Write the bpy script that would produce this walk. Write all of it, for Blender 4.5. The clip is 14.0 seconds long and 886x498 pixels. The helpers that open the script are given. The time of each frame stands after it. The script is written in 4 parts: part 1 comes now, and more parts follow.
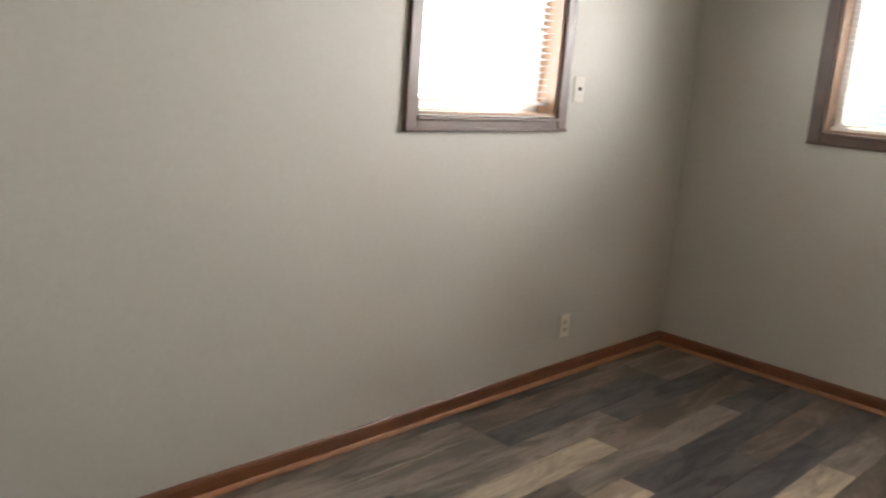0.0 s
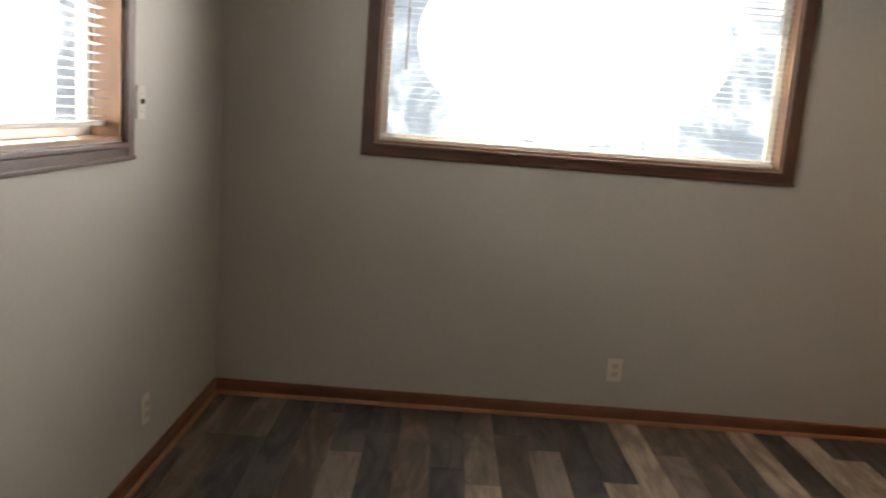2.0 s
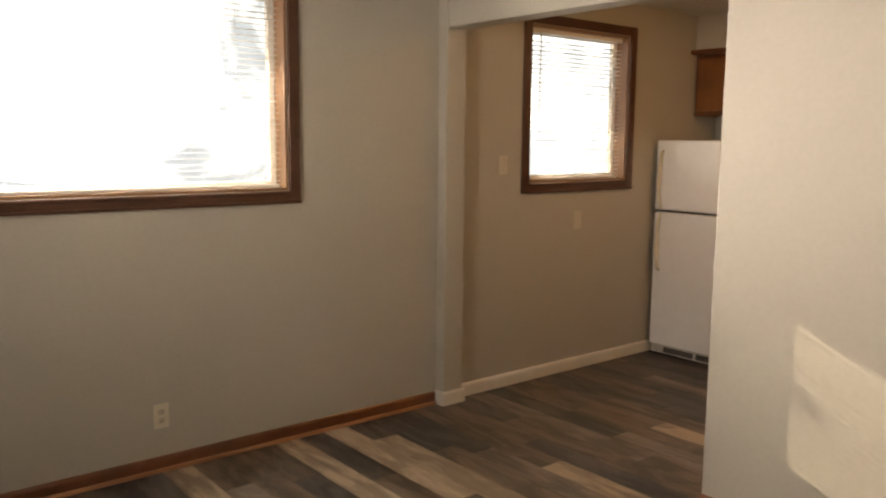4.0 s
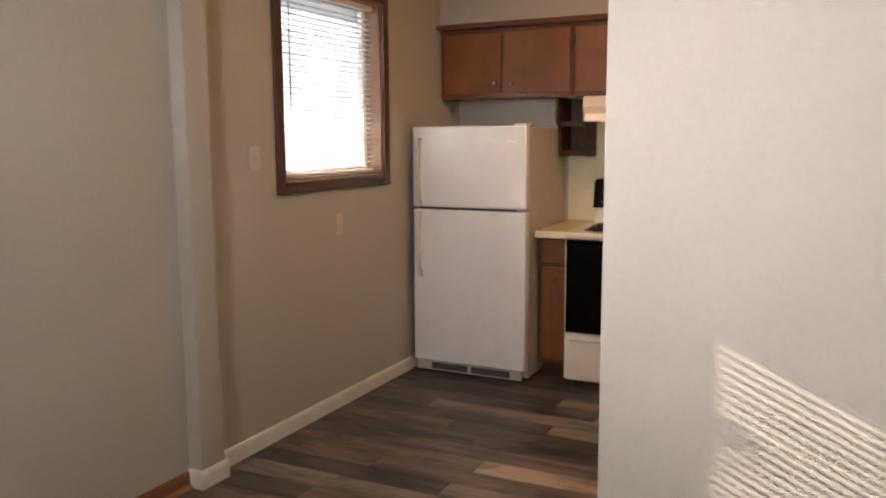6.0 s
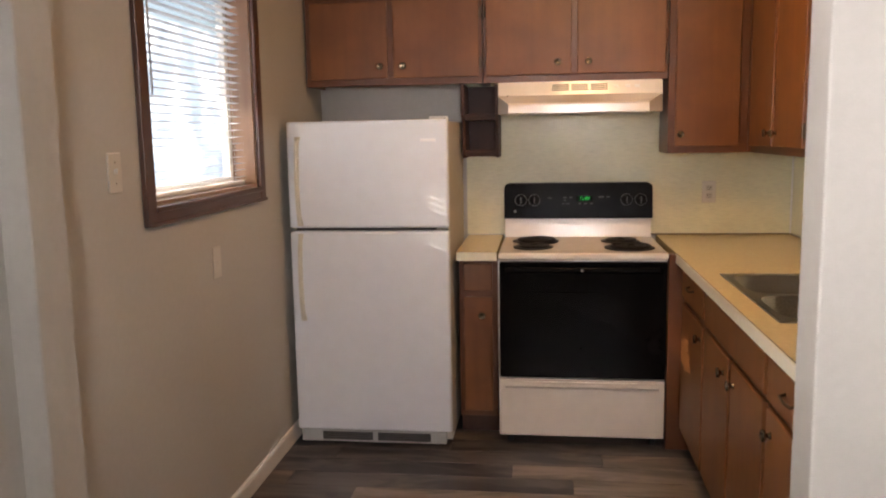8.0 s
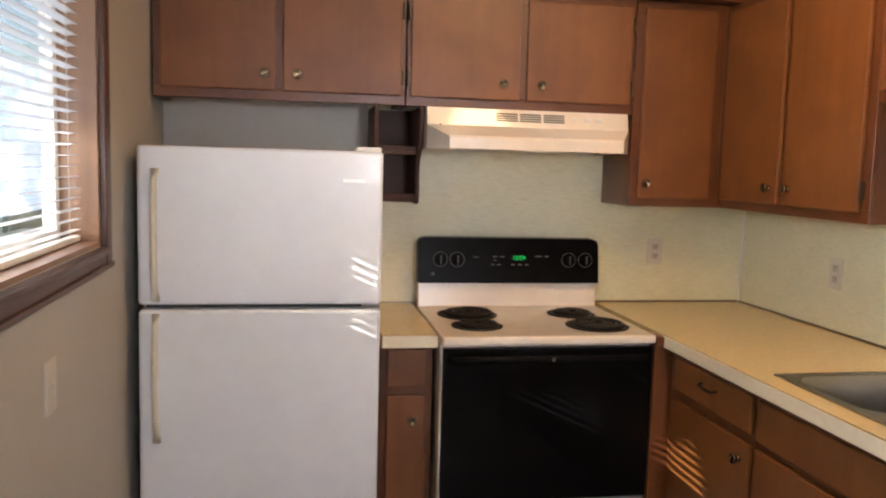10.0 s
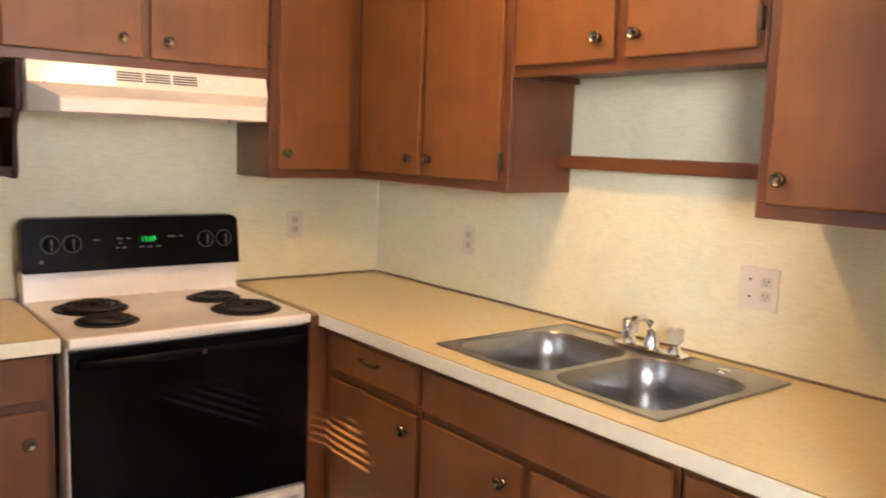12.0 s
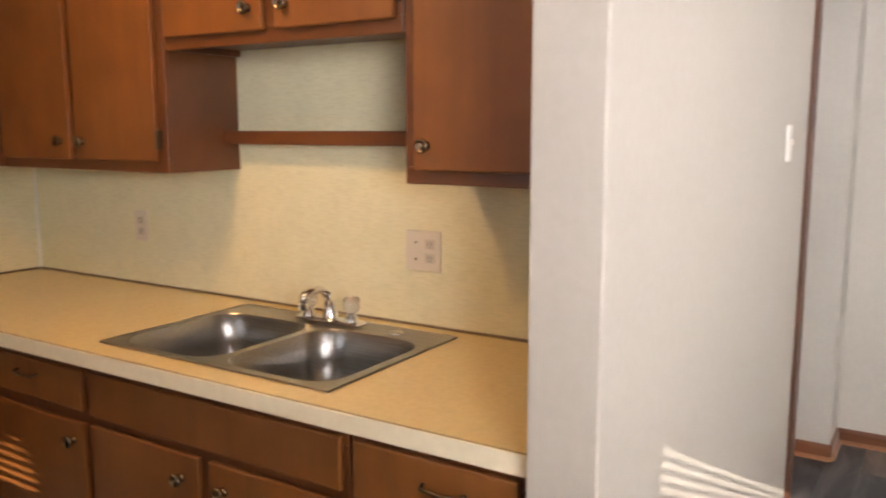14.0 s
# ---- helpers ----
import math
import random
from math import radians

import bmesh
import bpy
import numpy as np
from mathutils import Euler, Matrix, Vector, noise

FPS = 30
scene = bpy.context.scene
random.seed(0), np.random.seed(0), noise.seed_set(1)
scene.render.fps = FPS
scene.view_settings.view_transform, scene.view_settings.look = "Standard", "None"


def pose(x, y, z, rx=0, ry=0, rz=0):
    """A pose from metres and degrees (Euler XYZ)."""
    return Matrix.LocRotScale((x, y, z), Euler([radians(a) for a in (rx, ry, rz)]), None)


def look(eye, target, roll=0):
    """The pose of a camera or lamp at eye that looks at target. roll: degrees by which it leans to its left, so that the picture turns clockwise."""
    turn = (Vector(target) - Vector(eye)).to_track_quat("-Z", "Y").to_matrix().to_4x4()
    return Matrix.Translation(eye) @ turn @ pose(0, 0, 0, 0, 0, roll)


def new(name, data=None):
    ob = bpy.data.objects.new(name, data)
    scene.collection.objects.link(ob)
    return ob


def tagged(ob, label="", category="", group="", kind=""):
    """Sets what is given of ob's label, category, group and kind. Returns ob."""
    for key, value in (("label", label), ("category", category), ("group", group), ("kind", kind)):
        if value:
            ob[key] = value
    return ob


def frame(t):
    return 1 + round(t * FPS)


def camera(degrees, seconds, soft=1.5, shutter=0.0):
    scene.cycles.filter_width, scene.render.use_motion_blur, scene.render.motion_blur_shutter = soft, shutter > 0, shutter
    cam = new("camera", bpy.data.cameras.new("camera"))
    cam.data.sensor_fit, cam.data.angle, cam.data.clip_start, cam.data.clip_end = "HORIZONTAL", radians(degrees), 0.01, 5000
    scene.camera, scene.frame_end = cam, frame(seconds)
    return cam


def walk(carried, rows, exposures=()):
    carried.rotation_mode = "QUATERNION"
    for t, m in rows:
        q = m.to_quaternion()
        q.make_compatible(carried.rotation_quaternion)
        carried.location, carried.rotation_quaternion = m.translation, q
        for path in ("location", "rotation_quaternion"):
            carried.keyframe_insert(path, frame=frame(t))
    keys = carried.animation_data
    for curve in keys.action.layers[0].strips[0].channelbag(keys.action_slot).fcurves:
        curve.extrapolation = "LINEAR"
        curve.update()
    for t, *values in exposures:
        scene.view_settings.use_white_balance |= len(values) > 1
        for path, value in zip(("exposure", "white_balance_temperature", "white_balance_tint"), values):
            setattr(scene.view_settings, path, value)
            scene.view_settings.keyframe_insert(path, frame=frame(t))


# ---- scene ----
cam = camera(57.2, 14.0, soft=2.0, shutter=0.35)
PATH = [
    (0, (0.0, 0.776, 1.421), (-1.373, 2.167, 0.995), 4.2),
    (0.5, (-0.304, 0.851, 1.427), (-1.379, 2.49, 1.031), 5.2),
    (1, (-0.58, 0.899, 1.408), (-1.354, 2.708, 1.05), 5.0),
    (1.5, (-0.906, 0.929, 1.438), (-1.278, 2.864, 1.091), 4.4),
    (2, (-1.168, 1.029, 1.428), (-1.163, 3.001, 1.097), 4.3),
    (2.5, (-1.335, 1.098, 1.432), (-0.937, 3.03, 1.1), 4.6),
    (3, (-1.504, 1.094, 1.46), (-0.767, 2.916, 1.093), 2.9),
    (3.5, (-1.551, 1.163, 1.482), (-0.499, 2.829, 1.142), 2.2),
    (4, (-1.549, 1.25, 1.521), (-0.297, 2.787, 1.255), 0.6),
    (4.2, (-1.542, 1.307, 1.505), (-0.22, 2.787, 1.255), 0.6),
    (6.3, (-1.053, 2.597, 1.47), (0.768, 3.377, 1.191), -0.6),
    (6.5, (-0.975, 2.727, 1.469), (0.871, 3.444, 1.191), -0.7),
    (7, (-0.756, 3.044, 1.469), (1.147, 3.603, 1.216), 0.5),
    (7.5, (-0.549, 3.331, 1.453), (1.386, 3.758, 1.177), -0.4),
    (7.7, (-0.48, 3.445, 1.464), (1.468, 3.8, 1.184), -0.8),
    (9.8, (0.599, 4.281, 1.483), (2.565, 3.988, 1.266), 1.6),
    (10, (0.696, 4.31, 1.504), (2.653, 3.954, 1.295), 1.6),
    (10.5, (0.861, 4.383, 1.516), (2.771, 3.816, 1.334), 2.3),
    (11, (0.945, 4.412, 1.516), (2.763, 3.6, 1.33), 2.2),
    (11.5, (0.967, 4.405, 1.504), (2.658, 3.359, 1.288), 2.4),
    (12, (0.958, 4.377, 1.496), (2.516, 3.148, 1.246), 2.1),
    (12.5, (0.942, 4.354, 1.491), (2.403, 3.016, 1.215), 1.5),
    (13, (0.927, 4.339, 1.493), (2.293, 2.908, 1.2), 0.9),
    (13.5, (0.909, 4.298, 1.493), (2.15, 2.759, 1.192), 0.2),
    (14, (0.876, 4.255, 1.494), (1.927, 2.58, 1.196), -0.1),
]
EXPOSURES = [(0.0, 0.72, 7000, 6), (1.0, 0.45, 7000, 5), (1.5, 0.3, 7000, 5), (2.0, 0.02, 7300, 9), (2.5, -0.05, 8500, 11), (3.0, 0.38, 10300, 13), (3.5, 0.44, 10000, 13), (4.2, 0.35, 8700, 13), (6.5, 0.72, 7100, 16), (7.5, 0.74, 6900, 15), (10.0, 0.98, 6300, 10), (11.0, 1.3, 6150, 10), (12.0, 1.46, 6300, 12), (13.0, 1.28, 6800, 14), (13.5, 1.1, 7000, 14), (14.0, 0.95, 7100, 15)]
walk(cam, [(t, look(eye, target, roll)) for t, eye, target, roll in PATH], EXPOSURES)

# ---- light ----
SUN_WAY = Vector((0.455, -1.0, -0.46)).normalized()
SUN_EL = math.asin(-SUN_WAY.z)
world = bpy.data.worlds.new("world")
scene.world = world
world.use_nodes = True
wn = world.node_tree.nodes
sky = wn.new("ShaderNodeTexSky")
sky.sky_type, sky.sun_disc = "NISHITA", False
sky.sun_elevation, sky.sun_rotation = SUN_EL, math.atan2(-SUN_WAY.x, -SUN_WAY.y)
world.node_tree.links.new(sky.outputs[0], wn["Background"].inputs[0])
wn["Background"].inputs[1].default_value = 0.15
sun = new("sun", bpy.data.lights.new("sun", "SUN"))
sun.data.energy, sun.data.angle, sun.data.color = 5.0, radians(0.2), (1.0, 0.93, 0.82)
sun.matrix_world = look((0, 0, 9), Vector((0, 0, 9)) + SUN_WAY)
LAMP_GLOW = 30.0      # glass bowl of the kitchen ceiling light
OUTDOOR_GLOW = 4.5    # emission of the north backdrop card beyond the blinds



def window_light(at, way, width, height, watts, spread=150):
    """Daylight that stands in a window's opening, outside the blind."""
    lamp = new("window_daylight", bpy.data.lights.new("window_daylight", "AREA"))
    lamp.data.shape, lamp.data.size, lamp.data.size_y, lamp.data.energy, lamp.data.color = "RECTANGLE", width, height, watts, (0.95, 0.945, 1.0)
    lamp.data.spread = radians(spread)
    lamp.matrix_world = look(at, Vector(at) + Vector(way))
    return lamp


window_light((-0.60, 4.822 + 0.21, 1.78), (0, -1, -0.14), 1.50, 0.94, 56, 135).data.shape = "ELLIPSE"
window_light((-2.222 - 0.15, 3.23, 1.76), (1, 0.08, -0.03), 0.76, 0.88, 22, 165)
window_light((2.5, 4.822 + 0.15, 1.76), (0, -1, 0), 0.88, 0.90, 1.3, 140).data.color = (0.78, 0.88, 1.0)

# ---- plan ----
WEST, NORTH, SOUTH = -2.222, 4.822, 0.12
PX0, PX1 = 1.328, 1.459            # partition between the living room and the kitchen
PEND, PDOOR = 3.062, 1.06          # its free end, and its end at the hall
KN, KS, KE = 4.822, 2.335, 4.034  # kitchen walls
CEIL, BEAM = 2.44, 2.127
POST = 4.752


# ---- materials ----
def mat(name, rough=0.6, metal=0.0, coat=0.0):
    m = bpy.data.materials.new(name)
    m.use_nodes = True
    b = m.node_tree.nodes["Principled BSDF"]
    b.inputs["Roughness"].default_value, b.inputs["Metallic"].default_value = rough, metal
    b.inputs["Coat Weight"].default_value = coat
    return m, m.node_tree, b


def node(nt, kind, **inputs):
    n = nt.nodes.new(kind)
    for key, value in inputs.items():
        n.inputs[key.replace("_", " ")].default_value = value
    return n


def coords(nt, scale=(1, 1, 1), source="Object"):
    tc, mp = nt.nodes.new("ShaderNodeTexCoord"), nt.nodes.new("ShaderNodeMapping")
    mp.inputs["Scale"].default_value = scale
    nt.links.new(tc.outputs[source], mp.inputs["Vector"])
    return mp.outputs["Vector"]


def tones(nt, fac, stops):
    r = nt.nodes.new("ShaderNodeValToRGB")
    el = r.color_ramp.elements
    while len(el) < len(stops):
        el.new(0.5)
    for e, (p, c) in zip(el, stops):
        e.position, e.color = p, (*c, 1)
    nt.links.new(fac, r.inputs[0])
    return r.outputs[0]


def noise_tex(nt, vec, scale, detail=4.0, rough=0.55, distort=0.0):
    n = node(nt, "ShaderNodeTexNoise", Scale=scale, Detail=detail, Roughness=rough, Distortion=distort)
    nt.links.new(vec, n.inputs["Vector"])
    return n.outputs["Fac"]


def bump(nt, b, height, strength, distance=0.002):
    n = node(nt, "ShaderNodeBump", Strength=strength, Distance=distance)
    nt.links.new(height, n.inputs["Height"])
    nt.links.new(n.outputs[0], b.inputs["Normal"])


def mix(nt, fac, a, c, blend="MIX"):
    n = nt.nodes.new("ShaderNodeMix")
    n.data_type, n.blend_type = "RGBA", blend
    for value, slot in ((fac, 0), (a, 6), (c, 7)):
        if isinstance(value, (int, float)):
            n.inputs[slot].default_value = value
        elif isinstance(value, tuple):
            n.inputs[slot].default_value = (*value, 1)
        else:
            nt.links.new(value, n.inputs[slot])
    return n.outputs[2]


def plain(name, color, rough=0.5, metal=0.0, vary=0.06, scale=14.0, grain=0.0, grain_scale=600.0, coat=0.0):
    """A surface of one colour with slight blotches and, where wanted, fine relief."""
    m, nt, b = mat(name, rough, metal, coat)
    v = coords(nt)
    lo, hi = tuple(c * (1 - vary) for c in color), tuple(min(1, c * (1 + vary)) for c in color)
    nt.links.new(tones(nt, noise_tex(nt, v, scale), [(0.3, lo), (0.7, hi)]), b.inputs["Base Color"])
    rr = node(nt, "ShaderNodeMapRange", To_Min=max(0.03, rough - 0.06), To_Max=min(1, rough + 0.06))
    nt.links.new(noise_tex(nt, v, scale * 3), rr.inputs["Value"])
    nt.links.new(rr.outputs[0], b.inputs["Roughness"])
    if grain:
        bump(nt, b, noise_tex(nt, v, grain_scale, 2.0), grain, 0.001)
    return m


def wall_paint(name, color, rough=0.55):
    """Rolled paint with a light orange-peel relief and faint scuffs."""
    m, nt, b = mat(name, rough)
    v = coords(nt)
    big = tones(nt, noise_tex(nt, v, 1.3, 3.0), [(0.3, tuple(c * 0.97 for c in color)), (0.7, color)])
    small = tones(nt, noise_tex(nt, v, 45.0, 3.0), [(0.35, (0.965, 0.965, 0.96)), (0.65, (1, 1, 1))])
    nt.links.new(mix(nt, 1.0, big, small, "MULTIPLY"), b.inputs["Base Color"])
    bump(nt, b, noise_tex(nt, v, 160.0, 3.0), 0.22, 0.0015)
    return m


def wood(name, dark, light, along="z", rough=0.42, scale=1.0, coat=0.1, blotch=0.5, grain_mix=0.75):
    """Stained wood: fine stretched grain over soft blotches of the stain."""
    m, nt, b = mat(name, rough, coat=coat)
    b.inputs["Coat Roughness"].default_value = 0.3
    st = {"x": (1.2, 26, 26), "y": (26, 1.2, 26), "z": (26, 26, 1.2)}[along]
    info = nt.nodes.new("ShaderNodeObjectInfo")
    add = nt.nodes.new("ShaderNodeVectorMath")
    add.operation = "MULTIPLY_ADD"
    nt.links.new(coords(nt), add.inputs[0])
    add.inputs[1].default_value = (1, 1, 1)
    off = nt.nodes.new("ShaderNodeCombineXYZ")
    ml = nt.nodes.new("ShaderNodeMath")
    ml.operation = "MULTIPLY"
    ml.inputs[1].default_value = 17.0
    nt.links.new(info.outputs["Random"], ml.inputs[0])
    for i in range(3):
        nt.links.new(ml.outputs[0], off.inputs[i])
    nt.links.new(off.outputs[0], add.inputs[2])
    mp = nt.nodes.new("ShaderNodeMapping")
    mp.inputs["Scale"].default_value = tuple(s * scale for s in st)
    nt.links.new(add.outputs[0], mp.inputs["Vector"])
    grain = noise_tex(nt, mp.outputs[0], 1.6, 6.0, 0.62, 0.5)
    soft = noise_tex(nt, add.outputs[0], 5.0, 3.0, 0.5, 0.3)
    mid = tuple((a + c) / 2 for a, c in zip(dark, light))
    base = tones(nt, soft, [(0.3, tuple(d + (l - d) * (0.5 - blotch / 2) for d, l in zip(dark, light))), (0.5, mid), (0.7, tuple(d + (l - d) * (0.5 + blotch / 2) for d, l in zip(dark, light)))])
    fine = tones(nt, grain, [(0.3, (0.74, 0.71, 0.68)), (0.55, (1, 1, 1)), (0.75, (1.0, 1.0, 1.0))])
    nt.links.new(mix(nt, grain_mix, base, fine, "MULTIPLY"), b.inputs["Base Color"])
    bump(nt, b, grain, 0.12, 0.001)
    return m


def plank_vinyl(name, dark, light, knots=0.5):
    """Weathered-oak vinyl plank: streaks along y, mottled patches, dark knots."""
    m, nt, b = mat(name, 0.42)
    info = nt.nodes.new("ShaderNodeObjectInfo")
    comb, ml = nt.nodes.new("ShaderNodeCombineXYZ"), nt.nodes.new("ShaderNodeMath")
    ml.operation = "MULTIPLY"
    ml.inputs[1].default_value = 31.0
    nt.links.new(info.outputs["Random"], ml.inputs[0])
    for i in range(3):
        nt.links.new(ml.outputs[0], comb.inputs[i])
    add = nt.nodes.new("ShaderNodeVectorMath")
    nt.links.new(coords(nt), add.inputs[0])
    nt.links.new(comb.outputs[0], add.inputs[1])
    mp, mq = nt.nodes.new("ShaderNodeMapping"), nt.nodes.new("ShaderNodeMapping")
    mp.inputs["Scale"].default_value, mq.inputs["Scale"].default_value = (30, 1.7, 1), (9, 2.2, 1)
    for q in (mp, mq):
        nt.links.new(add.outputs[0], q.inputs["Vector"])
    streak = noise_tex(nt, mp.outputs[0], 1.0, 7.0, 0.65, 0.6)
    patch = noise_tex(nt, mq.outputs[0], 1.0, 4.0, 0.6, 0.8)
    base = tones(nt, patch, [(0.41, dark), (0.60, light)])
    lines = tones(nt, streak, [(0.28, (0.55, 0.52, 0.50)), (0.5, (1, 1, 1)), (0.78, (1.12, 1.1, 1.08))])
    col = mix(nt, 0.95, base, lines, "MULTIPLY")
    knot = tones(nt, noise_tex(nt, mq.outputs[0], 1.7, 2.0, 0.5, 1.2), [(0.66, (1, 1, 1)), (0.74, (0.45, 0.4, 0.36))])
    nt.links.new(mix(nt, knots, col, knot, "MULTIPLY"), b.inputs["Base Color"])
    rr = node(nt, "ShaderNodeMapRange", To_Min=0.28, To_Max=0.5)
    nt.links.new(streak, rr.inputs["Value"])
    nt.links.new(rr.outputs[0], b.inputs["Roughness"])
    bump(nt, b, streak, 0.2, 0.001)
    return m


M_WALL = wall_paint("wall_paint", (0.46, 0.435, 0.39))
M_CEIL = wall_paint("ceiling_paint", (0.56, 0.54, 0.50), 0.8)
M_TRIMWHITE = plain("white_trim_paint", (0.74, 0.71, 0.66), 0.4, vary=0.05)
M_CASING = wood("walnut_window_casing", (0.045, 0.018, 0.010), (0.115, 0.045, 0.024), "x", 0.42, coat=0.08)
M_CASING_V = wood("walnut_window_casing_upright", (0.045, 0.018, 0.010), (0.115, 0.045, 0.024), "z", 0.42, coat=0.08)
# Brown reveal wood made paler: the sun on it is put into the colour.
M_JAMB = wood("sunlit_tone_window_reveal", (0.19, 0.095, 0.048), (0.36, 0.20, 0.11), "z", 0.4, coat=0.2)
M_BASE = wood("stained_baseboard", (0.10, 0.034, 0.013), (0.22, 0.078, 0.03), "x", 0.36, coat=0.2)
M_BASE_Y = wood("stained_baseboard_along", (0.10, 0.034, 0.013), (0.22, 0.078, 0.03), "y", 0.36, coat=0.2)
M_SHOE = wood("shoe_moulding_wood", (0.24, 0.10, 0.045), (0.42, 0.19, 0.09), "x", 0.35, coat=0.3)
M_SHOE_Y = wood("shoe_moulding_wood_along", (0.24, 0.10, 0.045), (0.42, 0.19, 0.09), "y", 0.35, coat=0.3)
M_CAB = wood("maple_cabinet_stain", (0.125, 0.039, 0.008), (0.245, 0.088, 0.019), "z", 0.48, 0.5, coat=0.06, blotch=0.5, grain_mix=0.5)
M_CABF = wood("maple_cabinet_frame", (0.085, 0.0255, 0.007), (0.16, 0.051, 0.013), "z", 0.42, 0.6, coat=0.12, blotch=0.7, grain_mix=0.4)
M_CABX = wood("maple_cabinet_rail", (0.085, 0.0255, 0.007), (0.16, 0.051, 0.013), "x", 0.42, 0.6, coat=0.12, blotch=0.7, grain_mix=0.4)
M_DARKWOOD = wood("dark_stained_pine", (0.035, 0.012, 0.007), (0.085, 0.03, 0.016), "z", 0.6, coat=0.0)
M_LAM = plain("cream_laminate", (0.72, 0.575, 0.30), 0.24, vary=0.05, scale=60.0, coat=0.2)
M_LAMEDGE = plain("pale_laminate_edge", (0.78, 0.72, 0.55), 0.35, vary=0.04, scale=40.0)
M_STRIP = plain("dull_bronze_strip", (0.20, 0.15, 0.09), 0.35, 0.3)
M_SEAM = plain("dark_seam", (0.07, 0.05, 0.03), 0.5)
M_WHITE = plain("white_enamel", (0.79, 0.82, 0.865), 0.3, vary=0.02, grain=0.1, grain_scale=420.0, coat=0.3)
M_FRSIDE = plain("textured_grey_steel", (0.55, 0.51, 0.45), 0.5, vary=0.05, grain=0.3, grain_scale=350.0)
M_BISQUE = plain("almond_enamel", (0.78, 0.70, 0.60), 0.22, vary=0.03, coat=0.4)
M_BLACK = plain("black_glass", (0.003, 0.003, 0.0034), 0.13, vary=0.2, scale=4.0)
M_BLACK.node_tree.nodes["Principled BSDF"].inputs["Specular IOR Level"].default_value = 0.13
M_BLACKM = plain("black_enamel", (0.005, 0.005, 0.0055), 0.25, vary=0.3)
M_BLACKM.node_tree.nodes["Principled BSDF"].inputs["Specular IOR Level"].default_value = 0.04
M_COIL = plain("burner_coil", (0.018, 0.015, 0.014), 0.55, 0.4, vary=0.3, scale=60.0)
M_GREY = plain("grey_print", (0.085, 0.085, 0.085), 0.5)
M_VENT = plain("vent_shadow_plastic", (0.05, 0.048, 0.045), 0.6)
M_VENTG = plain("grey_grille_plastic", (0.55, 0.54, 0.52), 0.5)
M_IVORY = plain("ivory_plastic", (0.66, 0.60, 0.50), 0.35, vary=0.03)
M_PLATEP = plain("painted_over_plate", (0.57, 0.53, 0.465), 0.45, vary=0.04)
M_SOCKET = plain("aged_socket_plastic", (0.54, 0.48, 0.39), 0.4, vary=0.05)
M_PLWHITE = plain("white_plastic", (0.78, 0.76, 0.72), 0.35, vary=0.03)
M_CHROME = plain("chrome", (0.85, 0.85, 0.86), 0.09, 1.0, vary=0.03)
M_BRASS = plain("antique_brass", (0.25, 0.20, 0.14), 0.2, 1.0, vary=0.2, scale=90.0)
M_HINGE = plain("darkened_hinge_metal", (0.10, 0.07, 0.045), 0.4, 0.8, vary=0.2)
M_STEEL, _nt, _b = mat("brushed_steel", 0.28, 1.0)
_v = coords(_nt, (4, 260, 260))
_nt.links.new(tones(_nt, noise_tex(_nt, _v, 1.0, 3.0), [(0.3, (0.27, 0.26, 0.25)), (0.7, (0.40, 0.39, 0.37))]), _b.inputs["Base Color"])
_b.inputs["Anisotropic"].default_value = 0.4
bump(_nt, _b, noise_tex(_nt, _v, 1.0, 3.0), 0.04, 0.001)

# backsplash: pale green-cream laminate with a woven print
M_SPLASH, _nt, _b = mat("woven_print_laminate", 0.42, coat=0.1)
_h = noise_tex(_nt, coords(_nt, (24, 24, 260)), 1.0, 3.0, 0.6)
_w = noise_tex(_nt, coords(_nt, (300, 300, 26)), 1.0, 3.0, 0.6)
_p = noise_tex(_nt, coords(_nt), 9.0, 3.0)
_c1 = tones(_nt, _h, [(0.32, (0.695, 0.655, 0.445)), (0.58, (0.79, 0.745, 0.525))])
_c2 = tones(_nt, _w, [(0.34, (0.965, 0.965, 0.945)), (0.5, (1, 1, 1))])
_c3 = tones(_nt, _p, [(0.3, (0.93, 0.94, 0.92)), (0.7, (1, 1, 1))])
_nt.links.new(mix(_nt, 1.0, mix(_nt, 0.8, _c1, _c2, "MULTIPLY"), _c3, "MULTIPLY"), _b.inputs["Base Color"])

# blinds: thin vinyl that lets some light through
M_BLIND, _nt, _b = mat("vinyl_slat", 0.45)
_b.inputs["Base Color"].default_value = (0.80, 0.80, 0.79, 1)
_t = node(_nt, "ShaderNodeBsdfTranslucent", Color=(0.86, 0.88, 0.92, 1))
_m = node(_nt, "ShaderNodeMixShader", Fac=0.7)
_nt.links.new(_b.outputs[0], _m.inputs[1])
_nt.links.new(_t.outputs[0], _m.inputs[2])
_nt.links.new(_m.outputs[0], _nt.nodes["Material Output"].inputs[0])

M_GLASS, _nt, _b = mat("window_glass", 0.02)
_b.inputs["Transmission Weight"].default_value, _b.inputs["IOR"].default_value = 1.0, 1.45
M_ACRYL, _nt, _b = mat("clear_acrylic", 0.06)
_b.inputs["Transmission Weight"].default_value, _b.inputs["IOR"].default_value = 0.85, 1.45


def glow(name, color, strength):
    m = bpy.data.materials.new(name)
    m.use_nodes = True
    nt = m.node_tree
    e = node(nt, "ShaderNodeEmission", Strength=strength)
    e.inputs["Color"].default_value = (*color, 1)
    nt.links.new(e.outputs[0], nt.nodes["Material Output"].inputs[0])
    return m, nt, e


